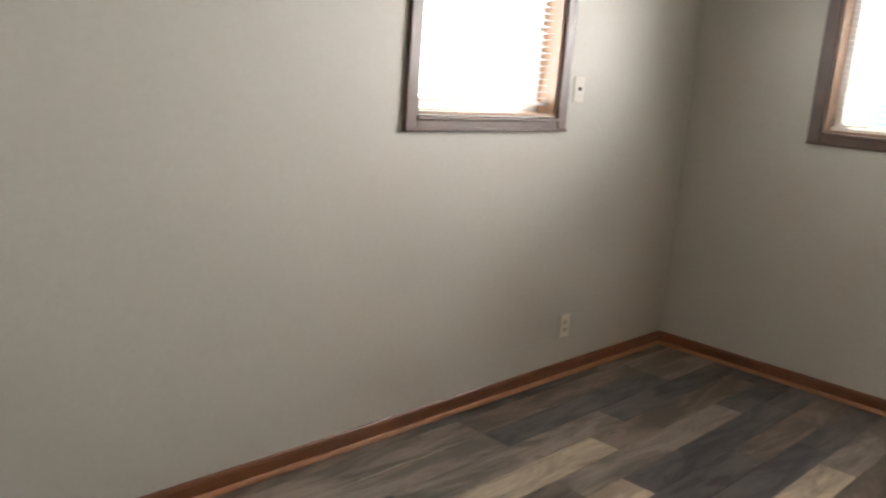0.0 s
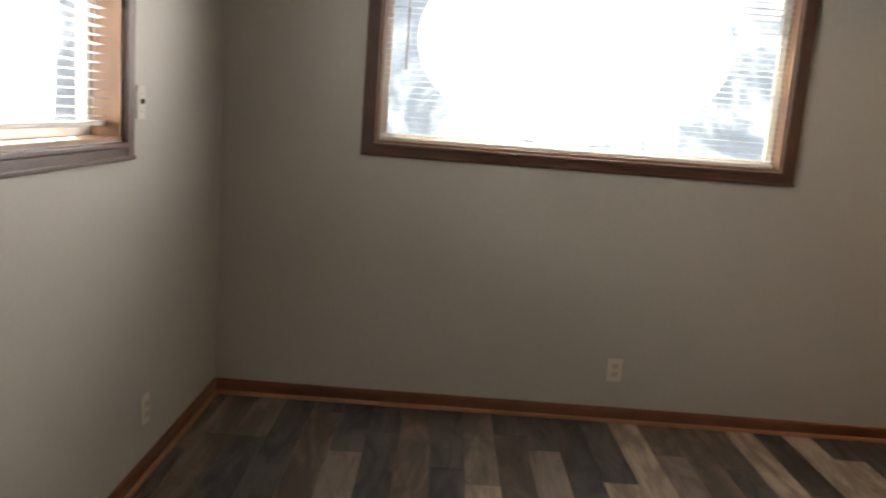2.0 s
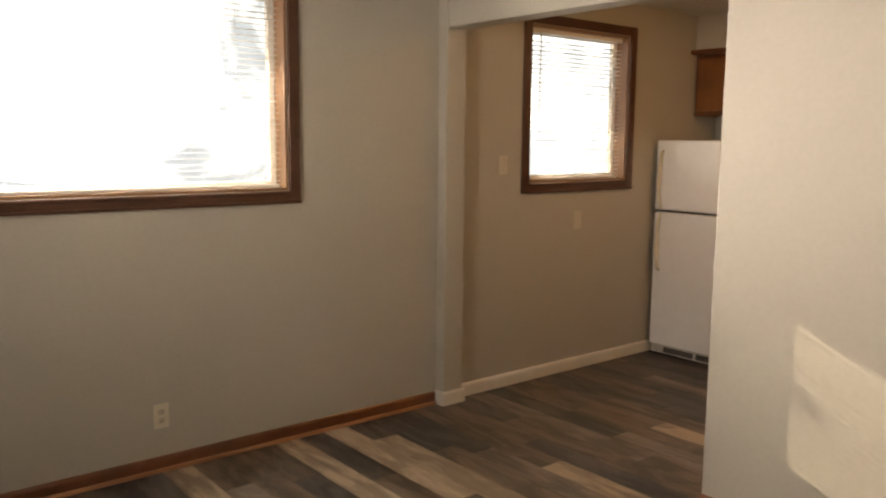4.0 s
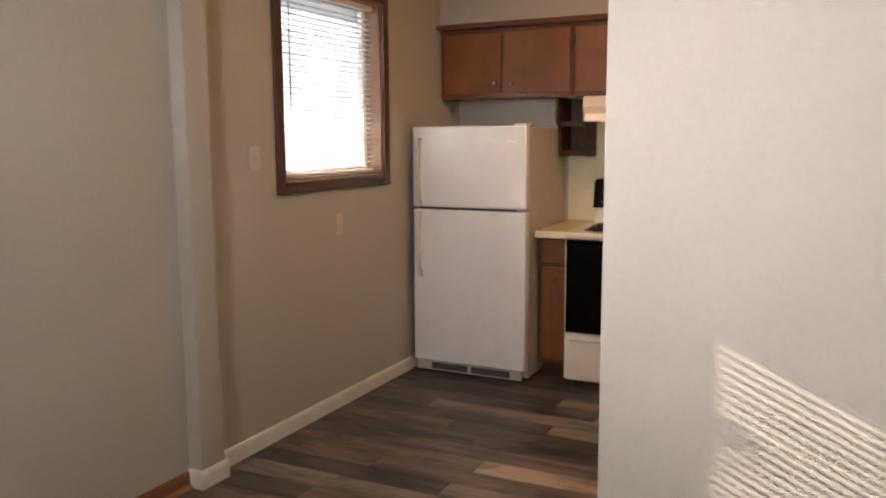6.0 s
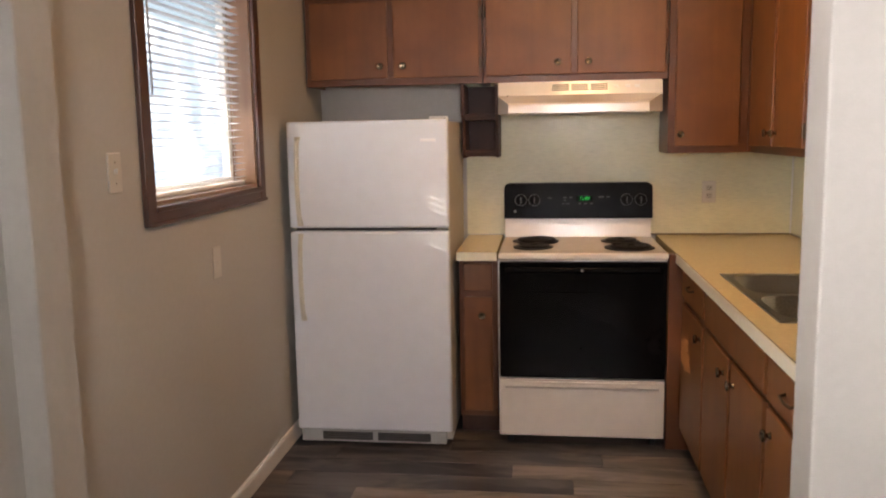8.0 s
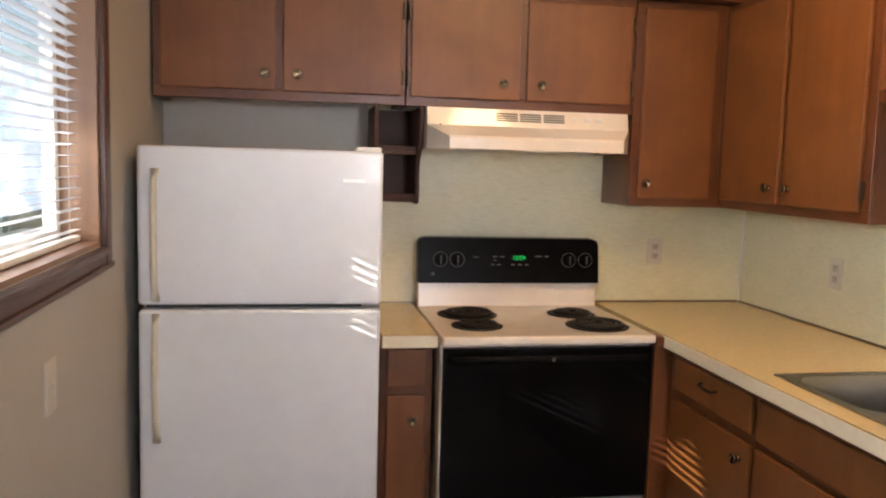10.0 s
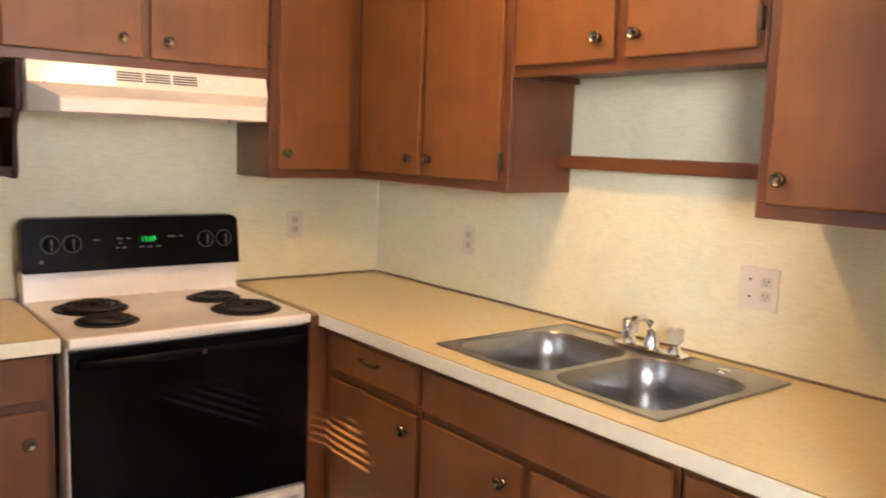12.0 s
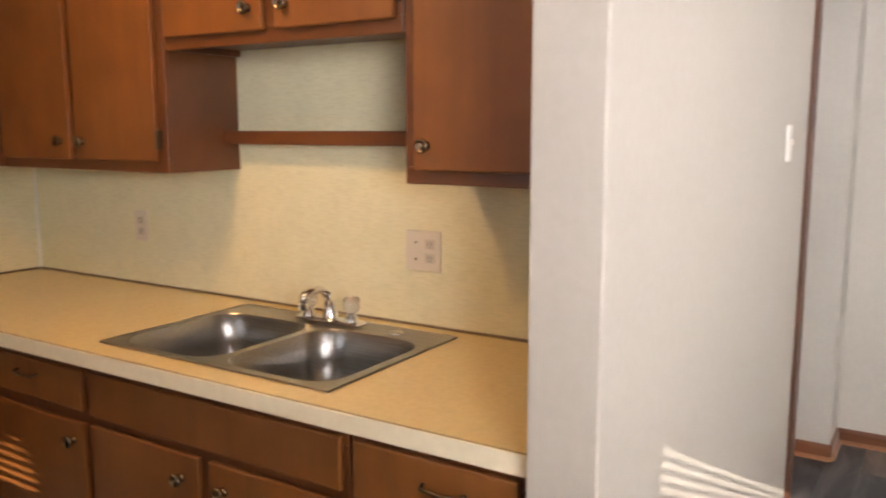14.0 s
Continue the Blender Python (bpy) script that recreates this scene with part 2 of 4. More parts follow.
M_LAMP = glow("lit_glass_bowl", (1.0, 0.60, 0.28), LAMP_GLOW)[0]
M_GREEN = glow("green_display", (0.03, 0.8, 0.12), 0.5)[0]
# Emissive card: the yard's brightness and its pale dapples are painted into the glow.
M_YARD, _nt, _e = glow("glowing_yard_card", (1, 1, 1), OUTDOOR_GLOW)
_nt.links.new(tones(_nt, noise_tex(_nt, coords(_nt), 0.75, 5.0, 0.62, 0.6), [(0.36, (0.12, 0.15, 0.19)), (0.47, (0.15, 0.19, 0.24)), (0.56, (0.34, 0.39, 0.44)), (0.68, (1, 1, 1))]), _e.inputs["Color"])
# West card glows evenly and stronger, in place of a sunlit yard.
M_YARDW = glow("glowing_pale_yard_card", (1.0, 0.985, 0.96), 9.0)[0]
M_LEAF = plain("leaf_green", (0.07, 0.11, 0.04), 0.6, vary=0.4, scale=3.0)
M_BARK = plain("bark", (0.12, 0.085, 0.06), 0.9, vary=0.3, scale=20.0, grain=0.6, grain_scale=60.0)
M_GRASS = plain("lawn", (0.07, 0.10, 0.035), 0.9, vary=0.4, scale=2.0, grain=0.5, grain_scale=80.0)
M_SIDING = plain("outer_render", (0.5, 0.48, 0.44), 0.8, vary=0.06)
PLANK = {
    "d": plank_vinyl("charcoal_plank", (0.036, 0.034, 0.039), (0.115, 0.102, 0.102), 0.4),
    "b": plank_vinyl("brown_plank", (0.085, 0.066, 0.054), (0.20, 0.155, 0.125), 0.6),
    "m": plank_vinyl("greige_plank", (0.125, 0.105, 0.092), (0.27, 0.225, 0.19), 0.6),
    "l": plank_vinyl("tan_plank", (0.26, 0.205, 0.155), (0.50, 0.405, 0.31), 0.7),
}
M_SUBFLOOR = plain("underlay", (0.03, 0.028, 0.026), 0.9)


# ---- mesh helpers ----
def bm_box(lo, hi, bevel=0.0, segments=1, bm=None):
    bm = bm or bmesh.new()
    lo, hi = [min(a, c) for a, c in zip(lo, hi)], [max(a, c) for a, c in zip(lo, hi)]
    made = bmesh.ops.create_cube(bm, size=1.0, matrix=Matrix.LocRotScale([(a + c) / 2 for a, c in zip(lo, hi)], None, [c - a for a, c in zip(lo, hi)]))
    if bevel:
        edges = {e for v in made["verts"] for e in v.link_edges}
        bmesh.ops.bevel(bm, geom=list(edges), offset=bevel, segments=segments, profile=0.5, affect="EDGES")
    return bm


def bm_cyl(center, axis, radius, length, seg=24, radius2=None, bm=None, bevel=0.0):
    bm = bm or bmesh.new()
    q = Vector((0, 0, 1)).rotation_difference(Vector(axis)).to_matrix().to_4x4()
    made = bmesh.ops.create_cone(bm, cap_ends=True, segments=seg, radius1=radius, radius2=radius if radius2 is None else radius2, depth=length, matrix=Matrix.Translation(center) @ q)
    if bevel:
        faces = {f for v in made["verts"] for f in v.link_faces if len(f.verts) > 4}
        bmesh.ops.bevel(bm, geom=list({e for f in faces for e in f.edges}), offset=bevel, segments=2, profile=0.5, affect="EDGES")
    return bm


def bm_prism(points, axis, lo, hi, bm=None, bevel=0.0):
    """A prism over a closed outline; the outline's pair of coordinates are the other two axes in order."""
    bm = bm or bmesh.new()

    def at(p, v):
        c = list(p)
        c.insert("xyz".index(axis), v)
        return c
    rings = [[bm.verts.new(at(p, v)) for p in points] for v in (lo, hi)]
    n = len(points)
    faces = [bm.faces.new(rings[0]), bm.faces.new(rings[1])]
    for i in range(n):
        faces.append(bm.faces.new((rings[0][i], rings[0][(i + 1) % n], rings[1][(i + 1) % n], rings[1][i])))
    bmesh.ops.recalc_face_normals(bm, faces=faces)
    if bevel:
        bmesh.ops.bevel(bm, geom=list({e for f in faces for e in f.edges}), offset=bevel, segments=2, profile=0.5, affect="EDGES")
    return bm


def bm_lathe(profile, center, axis, seg=20, bm=None):
    """A turned shape: profile rows of (radius, height) along the axis."""
    bm = bm or bmesh.new()
    q = Matrix.Translation(center) @ Vector((0, 0, 1)).rotation_difference(Vector(axis)).to_matrix().to_4x4()
    rings = []
    for r, h in profile:
        if r < 1e-6:
            rings.append([bm.verts.new(q @ Vector((0, 0, h)))])
        else:
            rings.append([bm.verts.new(q @ Vector((r * math.cos(a), r * math.sin(a), h))) for a in (2 * math.pi * i / seg for i in range(seg))])
    made = []
    for a, c in zip(rings, rings[1:]):
        for i in range(seg):
            j = (i + 1) % seg
            vs = [a[i % len(a)], a[j % len(a)], c[j % len(c)], c[i % len(c)]]
            vs = list(dict.fromkeys(vs))
            if len(vs) > 2:
                made.append(bm.faces.new(vs))
    bmesh.ops.recalc_face_normals(bm, faces=made)
    for f in made:
        f.smooth = True
    return bm


def bm_tube(points, radius, seg=10, bm=None, squash=(1, 1)):
    """A bar swept along points."""
    bm = bm or bmesh.new()
    pts = [Vector(p) for p in points]
    rings = []
    for i, p in enumerate(pts):
        d = (pts[min(i + 1, len(pts) - 1)] - pts[max(i - 1, 0)]).normalized()
        u = d.cross(Vector((0, 0, 1)) if abs(d.z) < 0.9 else Vector((0, 1, 0))).normalized()
        w = d.cross(u)
        rings.append([bm.verts.new(p + radius * (squash[0] * math.cos(a) * u + squash[1] * math.sin(a) * w)) for a in (2 * math.pi * k / seg for k in range(seg))])
    made = []
    for a, c in zip(rings, rings[1:]):
        for i in range(seg):
            made.append(bm.faces.new((a[i], a[(i + 1) % seg], c[(i + 1) % seg], c[i])))
    for f in made:
        f.smooth = True
    made += [bm.faces.new(rings[0]), bm.faces.new(rings[-1])]
    bmesh.ops.recalc_face_normals(bm, faces=made)
    return bm


def obj(name, bm, material):
    me = bpy.data.meshes.new(name)
    bm.to_mesh(me)
    bm.free()
    me.materials.append(material)
    return new(name, me)


def part(name, bm, material, parent, label=""):
    ob = obj(name, bm, material)
    ob.parent = parent
    if parent.matrix_basis.translation.length and parent.type == "EMPTY":
        ob.matrix_parent_inverse = parent.matrix_basis.inverted()
    return tagged(ob, label)


def thing(name, at, label, category, group=""):
    """An Empty at the thing's base; its parts are given in world places."""
    ob = new(name)
    ob.empty_display_size = 0.1
    ob.location = at
    return tagged(ob, label, category, group)


def structure(name, bm, material, label, category):
    return tagged(obj(name, bm, material), label, category, "", "structure")


# ---- structure ----
T = 0.14
WIN_WEST = (2.832, 3.665, 1.261, 2.22)     # clear opening: start, end along the wall, sill, head
WIN_NORTH = (-1.511, 0.378, 1.268, 2.22)
WIN_KITCHEN = (2.031, 2.968, 1.262, 2.224)


def wall_with_hole(axis, lo, hi, span, hole):
    """A wall slab across lo..hi of axis, along span, with one opening."""
    a0, a1, z0, z1 = hole
    bm = bmesh.new()
    rings = []
    for d in (lo, hi):
        for s0, s1, b, t in ((span[0], span[1], 0, CEIL), (a0, a1, z0, z1)):
            rings.append([bm.verts.new((s, d, z) if axis == "y" else (d, s, z)) for s, z in ((s0, b), (s1, b), (s1, t), (s0, t))])
    o0, i0, o1, i1 = rings
    for k in range(4):
        m = (k + 1) % 4
        for p, q in ((o0, i0), (i0, i1), (i1, o1), (o1, o0)):
            bm.faces.new((p[k], p[m], q[m], q[k]))
    bmesh.ops.recalc_face_normals(bm, faces=bm.faces[:])
    return bm


structure("wall_west", wall_with_hole("x", WEST - T, WEST, (SOUTH - T, NORTH + T), WIN_WEST), M_WALL, "smooth greige painted wall with a window", "wall")
structure("wall_north", wall_with_hole("y", NORTH, NORTH + T, (WEST, PX0 - 0.01), WIN_NORTH), M_WALL, "smooth greige painted wall with a wide window", "wall")
structure("wall_kitchen_north", wall_with_hole("y", KN, KN + T, (PX1, KE + T), WIN_KITCHEN), M_WALL, "greige painted kitchen wall with a window", "wall")
structure("wall_post", bm_box((PX0 - 0.01, POST, 0), (PX1, NORTH + T, CEIL), 0.004), M_WALL, "painted wall end framing the kitchen opening", "wall post")
structure("beam", bm_box((PX0, PEND, BEAM), (PX1, POST, CEIL), 0.004), M_WALL, "painted header over the kitchen opening", "beam")
structure("partition", bm_box((PX0, PDOOR, 0), (PX1, PEND, CEIL), 0.005, 2), M_WALL, "pale painted partition wall with a free end", "wall")
structure("wall_kitchen_east", bm_box((KE, KS - T, 0), (KE + T, KN, CEIL)), M_WALL, "painted kitchen wall behind the stove", "wall")
structure("wall_kitchen_south", bm_box((PX1, KS - T, 0), (KE, KS, CEIL)), M_WALL, "painted kitchen wall behind the sink", "wall")
structure("wall_south", bm_box((WEST, SOUTH - T, 0), (1.255, SOUTH, CEIL)), M_WALL, "greige painted wall opposite the wide window", "wall")
structure("wall_hall_south", bm_box((1.255, SOUTH - T, 0), (3.2, 0.38, CEIL), 0.004), M_WALL, "painted hall wall with an outer corner", "wall")
structure("wall_hall_north", bm_box((PX1, PDOOR - 0.001, 0), (3.2, PDOOR + T, CEIL)), M_WALL, "painted hall wall", "wall")
structure("wall_hall_end", bm_box((3.2, SOUTH - T, 0), (3.34, PDOOR + T, CEIL)), M_WALL, "painted wall closing the hall", "wall")
structure("ceiling", bm_box((WEST - T, SOUTH - T, CEIL), (KE + T, NORTH + T, CEIL + 0.12)), M_CEIL, "off-white painted ceiling", "ceiling")
structure("soffit", bm_prism([(3.738, KS), (KE, KS), (KE, KN), (3.738, KN), (3.738, 2.624), (PX1, 2.624), (PX1, KS)][::-1], "z", 2.19, CEIL), M_WALL, "painted bulkhead above the wall cabinets", "soffit")
floor = structure("floor", bm_box((WEST - T, SOUTH - T, -0.16), (KE + T, NORTH + T, -0.004)), M_SUBFLOOR, "weathered oak-look vinyl plank floor in mixed greys and tans", "floor")
structure("backsplash", bm_box((KE - 0.004, KS + 0.004, 0.925), (KE, 4.028, 1.80)), M_SPLASH, "pale green-cream woven-print laminate splashback", "backsplash")
structure("backsplash_sink", bm_box((PX1, KS, 0.925), (KE, KS + 0.004, 1.80)), M_SPLASH, "pale green-cream woven-print laminate splashback", "backsplash")
structure("trim_corner", bm_box((KE - 0.012, KS + 0.004, 0.925), (KE - 0.004, KS + 0.012, 1.36), 0.002), M_PLWHITE, "pale corner strip between the splashback sheets", "trim")
structure("trim_splash_east", bm_box((KE - 0.012, KS + 0.012, 0.9215), (KE - 0.004, 3.05, 0.929), 0.002), M_STRIP, "dark metal strip at the foot of the splashback", "trim")
structure("trim_splash_south", bm_box((PX1, KS + 0.004, 0.9215), (KE - 0.012, KS + 0.012, 0.929), 0.002), M_STRIP, "dark metal strip at the foot of the splashback", "trim")
structure("trim_hall", bm_box((PX0 - 0.018, PDOOR - 0.02, 0.0), (PX1 + 0.01, PDOOR + 0.05, CEIL), 0.004), M_CASING_V, "dark brown wooden casing at the hall opening", "door casing")


def baseboard(name, axis, face, out, s0, s1, white=False):
    """A baseboard on a wall face; out is the side it stands on."""
    h, t = (0.082, 0.013) if white else (0.074, 0.012)
    outline = [(0, 0.002), (t, 0.002), (t, h - 0.018), (t * 0.75, h - 0.006), (t * 0.35, h), (0, h)]
    pts = [(face + out * p, z) for p, z in outline]
    if out < 0:
        pts = pts[::-1]
    m = M_TRIMWHITE if white else (M_BASE if axis == "x" else M_BASE_Y)

    def sweep(points):
        if axis == "x":
            return bm_prism([(y, z) for y, z in points], "x", s0, s1)
        return bm_prism([(x, z) for x, z in points], "y", s0, s1)
    ob = structure(name, sweep(pts), m, "white painted baseboard" if white else "reddish-brown stained wooden baseboard", "baseboard")
    if not white:
        q = [(t, 0.002)] + [(t + 0.013 * math.cos(a), 0.002 + 0.017 * math.sin(a)) for a in (0, 0.4, 0.8, 1.2, 1.57)]
        q = [(face + out * p, z) for p, z in q]
        part("shoe_moulding", sweep(q), M_SHOE if axis == "x" else M_SHOE_Y, ob, "lighter quarter-round wooden strip")
    return ob


baseboard("baseboard_west", "y", WEST, 1, SOUTH, NORTH)
baseboard("baseboard_north", "x", NORTH, -1, WEST + 0.012, PX0 - 0.023)
baseboard("baseboard_partition", "y", PX0, -1, PDOOR + 0.05, PEND)
baseboard("baseboard_partition_end", "x", PEND, 1, PX0 - 0.012, PX1)
baseboard("baseboard_south", "x", SOUTH, 1, WEST + 0.012, 1.255)
baseboard("baseboard_hall_corner", "y", 1.255, -1, SOUTH, 0.38)
baseboard("baseboard_hall", "x", 0.38, 1, 1.243, 3.2)
baseboard("baseboard_post_west", "y", PX0 - 0.01, -1, POST, NORTH, True)
baseboard("baseboard_post_south", "x", POST, -1, PX0 - 0.023, PX1 + 0.013, True)
baseboard("baseboard_post_east", "y", PX1, 1, POST, KN - 0.013, True)
baseboard("baseboard_kitchen", "x", KN, -1, PX1, KE, True)


# ---- windows ----
def window(name, axis, face, out, hole, label, blind_gap, blind_label, tilt=-5):
    """Casing on the room side, reveal, sash with glass, and a slatted blind. out: from the room towards the yard."""
    a0, a1, z0, z1 = hole

    def bx(s0, s1, d0, d1, b, t, bevel=0.0, bm=None):
        d0, d1 = face + out * d0, face + out * d1
        if axis == "x":
            return bm_box((s0, d0, b), (s1, d1, t), bevel, 2 if bevel else 1, bm)
        return bm_box((d0, s0, b), (d1, s1, t), bevel, 2 if bevel else 1, bm)
    mid = (a0 + a1) / 2
    at = (mid, face, z0) if axis == "x" else (face, mid, z0)
    win = tagged(new(name), label, "window", "", "structure")
    win.location = at
    c = 0.062
    mh = M_CASING
    part("casing_side", bx(a0 - c, a0 - 0.002, -0.018, 0.0, z0 - c, z1 + c, 0.004), M_CASING_V, win)
    part("casing_side", bx(a1 + 0.002, a1 + c, -0.018, 0.0, z0 - c, z1 + c, 0.004), M_CASING_V, win)
    part("casing_bottom", bx(a0 - 0.002, a1 + 0.002, -0.0165, 0.0, z0 - c, z0 - 0.002, 0.004), mh, win)
    part("casing_top", bx(a0 - 0.002, a1 + 0.002, -0.0165, 0.0, z1 + 0.002, z1 + c, 0.004), mh, win)
    part("inner_bead", bx(a0 - 0.010, a1 + 0.010, -0.026, -0.0165, z0 - 0.020, z0 - 0.003, 0.004), mh, win)
    part("lower_bead", bx(a0 - c, a1 + c, -0.0245, -0.0182, z0 - c, z0 - c + 0.014, 0.003), mh, win)
    part("reveal", bx(a0, a0 + 0.012, 0.0, T, z0, z1), M_JAMB, win, "brown wooden window lining with sunlight put into its colour")
    part("reveal", bx(a1 - 0.012, a1, 0.0, T, z0, z1), M_JAMB, win)
    part("reveal_head", bx(a0 + 0.012, a1 - 0.012, 0.0, T, z1 - 0.012, z1), M_JAMB, win)
    part("window_sill", bx(a0 + 0.012, a1 - 0.012, 0.0, T, z0, z0 + 0.012), M_JAMB, win)
    b0, b1, y0, y1 = a0 + 0.012, a1 - 0.012, z0 + 0.012, z1 - 0.012
    s = 0.034
    sash = part("sash", bx(b0, b0 + s, 0.095, 0.13, y0, y1, 0.003), M_PLWHITE, win)
    bmf = bmesh.new()
    for args in ((b1 - s, b1, y0, y1), (b0 + s, b1 - s, y0, y0 + s), (b0 + s, b1 - s, y1 - s, y1)):
        bx(args[0], args[1], 0.095, 0.13, args[2], args[3], 0.003, bmf)
    part("sash_rails", bmf, M_PLWHITE, sash)
    glass = part("pane", bx(b0 + s, b1 - s, 0.111, 0.114, y0 + s, y1 - s), M_GLASS, win)
    glass.visible_shadow = False
    # blind
    d = 0.055
    blind = thing("window_blind", (mid, face + out * d, z1 - 0.012) if axis == "x" else (face + out * d, mid, z1 - 0.012), blind_label, "window blind", "slatted window blinds")
    e0, e1 = b0 + 0.008, b1 - 0.008
    part("headrail", bx(e0, e1, d - 0.014, d + 0.014, y1 - 0.03, y1 - 0.001, 0.003), M_PLWHITE, blind)
    low = z0 + blind_gap
    part("bottom_rail", bx(e0, e1, d - 0.012, d + 0.012, low, low + 0.016, 0.004), M_PLWHITE, blind)
    pitch, wide, tilt = 0.0275, 0.0155, radians(tilt)
    n = int((y1 - 0.035 - (low + 0.03)) / pitch)
    sm = bpy.data.meshes.new("slat")
    bm = bmesh.new()
    cols = []
    for sx in (-1, 1):
        col = []
        for k in range(5):
            u = -1 + k / 2
            cd, cz = wide * u * math.cos(tilt) * out, wide * u * math.sin(tilt) + 0.0022 * (1 - u * u)
            p = (sx * (e1 - e0) / 2, cd, cz) if axis == "x" else (cd, sx * (e1 - e0) / 2, cz)
            col.append(bm.verts.new(p))
        cols.append(col)
    for k in range(4):
        bm.faces.new((cols[0][k], cols[0][k + 1], cols[1][k + 1], cols[1][k])).smooth = True
    bm.to_mesh(sm)
    bm.free()
    sm.materials.append(M_BLIND)
    rng = random.Random(7)
    for k in range(n):
        o = new("slat", sm)
        o.parent = blind
        o.location = (0, 0, low + 0.03 + k * pitch - (z1 - 0.012))
        o.rotation_euler = (rng.uniform(-0.05, 0.05), 0, 0) if axis == "x" else (0, rng.uniform(-0.05, 0.05), 0)
    cords = 4 if e1 - e0 > 1.5 else 2
    for k in range(cords):
        u = e0 + (e1 - e0) * (0.12 + 0.76 * k / (cords - 1))
        part("ladder_cord", bx(u - 0.0008, u + 0.0008, d - 0.0135, d - 0.0125, low + 0.016, y1 - 0.03), M_PLWHITE, blind)
    w = bm_tube([((e0 + 0.10, face + out * (d - 0.02), z) if axis == "x" else (face + out * (d - 0.02), e0 + 0.10, z)) for z in (y1 - 0.03, y1 - 0.6)], 0.004, 8)
    part("tilt_wand", w, M_VENTG, blind)
    return win


window("window_1", "y", WEST, -1, WIN_WEST, "window with dark brown wooden casing and brown reveal coloured as if sunlit", 0.045, "white slatted blind lowered almost to the sill", -3)
window("window_2", "x", NORTH, 1, WIN_NORTH, "wide window with dark brown wooden casing", 0.014, "wide white slatted blind fully lowered, glowing with daylight", 0)
window("window_3", "x", KN, 1, WIN_KITCHEN, "kitchen window with dark brown wooden casing", 0.014, "white slatted blind fully lowered in the kitchen window", -4)


# ---- wall plates ----
def plate(name, axis, face, out, u, z, w, h, label, category, kind):
    """A cover plate on a wall; kind: duplex, toggle, combo, jack or blank."""
    ob = thing(name, (u, face, z - h / 2) if axis == "x" else (face, u, z - h / 2), label, category, "wall plates")

    def bx(du0, du1, dz0, dz1, d0, d1, bevel=0.0):
        a, c = face + out * d0, face + out * d1
        if axis == "x":
            return bm_box((u + du0, a, z + dz0), (u + du1, c, z + dz1), bevel, 2)
        return bm_box((a, u + du0, z + dz0), (c, u + du1, z + dz1), bevel, 2)
    part("plate", bx(-w / 2, w / 2, -h / 2, h / 2, 0.0, 0.006, 0.0025), M_PLWHITE if axis == "y" and out < 0 and kind == "toggle" else M_PLATEP if kind in ("toggle", "jack") else M_IVORY, ob)
    centers = {"duplex": [0.0], "combo": [0.024], "toggle": [], "jack": [], "blank": []}[kind]
    if kind == "combo":
        centers = [0.024 if out > 0 and axis == "y" else -0.024]
    for cu in centers:
        for cz in (-0.02, 0.02):
            sock = part("socket", bx(cu - 0.016, cu + 0.016, cz - 0.014, cz + 0.014, 0.006, 0.0085, 0.001), M_SOCKET, ob)
            for sx in (-0.006, 0.006):
                part("slot", bx(cu + sx - 0.0012, cu + sx + 0.0012, cz - 0.002, cz + 0.007, 0.0085, 0.0089), M_VENT, sock)
            part("slot", bx(cu - 0.002, cu + 0.002, cz - 0.009, cz - 0.005, 0.0085, 0.0089), M_VENT, sock)
    if kind == "combo":
        for cz in (-0.024, 0.024):
            part("screw", bx(-centers[0] - 0.003, -centers[0] + 0.003, cz - 0.003, cz + 0.003, 0.006, 0.0072, 0.001), M_BRASS, ob)
    if kind == "toggle":
        part("toggle", bx(-0.005, 0.005, -0.004, 0.012, 0.006, 0.016, 0.001), M_VENT if axis == "y" and out > 0 else M_PLATEP, ob)
        for cz in (-0.03, 0.03):
            part("screw", bx(-0.0025, 0.0025, cz - 0.0025, cz + 0.0025, 0.006, 0.0071, 0.001), M_BRASS, ob)
    if kind == "jack":
        part("jack", bx(-0.007, 0.007, -0.008, 0.008, 0.006, 0.010, 0.001), M_PLATEP, ob)
    return ob


plate("outlet", "y", WEST, 1, 3.898, 0.262, 0.07, 0.114, "ivory duplex outlet low on the painted wall", "outlet", "duplex")
plate("light_switch", "y", WEST, 1, 3.815, 1.385, 0.072, 0.114, "wall-coloured plate with a dark toggle beside the window", "light switch", "toggle")
plate("outlet", "x", NORTH, -1, -0.287, 0.262, 0.07, 0.114, "ivory duplex outlet below the wide window", "outlet", "duplex")
plate("light_switch", "x", KN, -1, 1.815, 1.376, 0.07, 0.114, "painted-over toggle switch beside the kitchen window", "light switch", "toggle")
plate("phone_jack_plate", "x", KN, -1, 2.495, 1.012, 0.07, 0.117, "painted-over jack plate below the kitchen window", "wall plate", "jack")
plate("outlet", "y", KE - 0.004, -1, 2.758, 1.147, 0.07, 0.114, "ivory duplex outlet on the splashback by the stove", "outlet", "duplex")
plate("outlet", "x", KS + 0.004, 1, 3.375, 1.139, 0.07, 0.114, "ivory duplex outlet on the splashback in the corner", "outlet", "duplex")
plate("outlet", "x", KS + 0.004, 1, 2.142, 1.143, 0.118, 0.117, "wide ivory plate with one duplex outlet above the counter", "outlet", "combo")
plate("light_switch", "y", PX0, -1, 1.48, 1.44, 0.07, 0.114, "white switch plate near the hall opening", "light switch", "toggle")


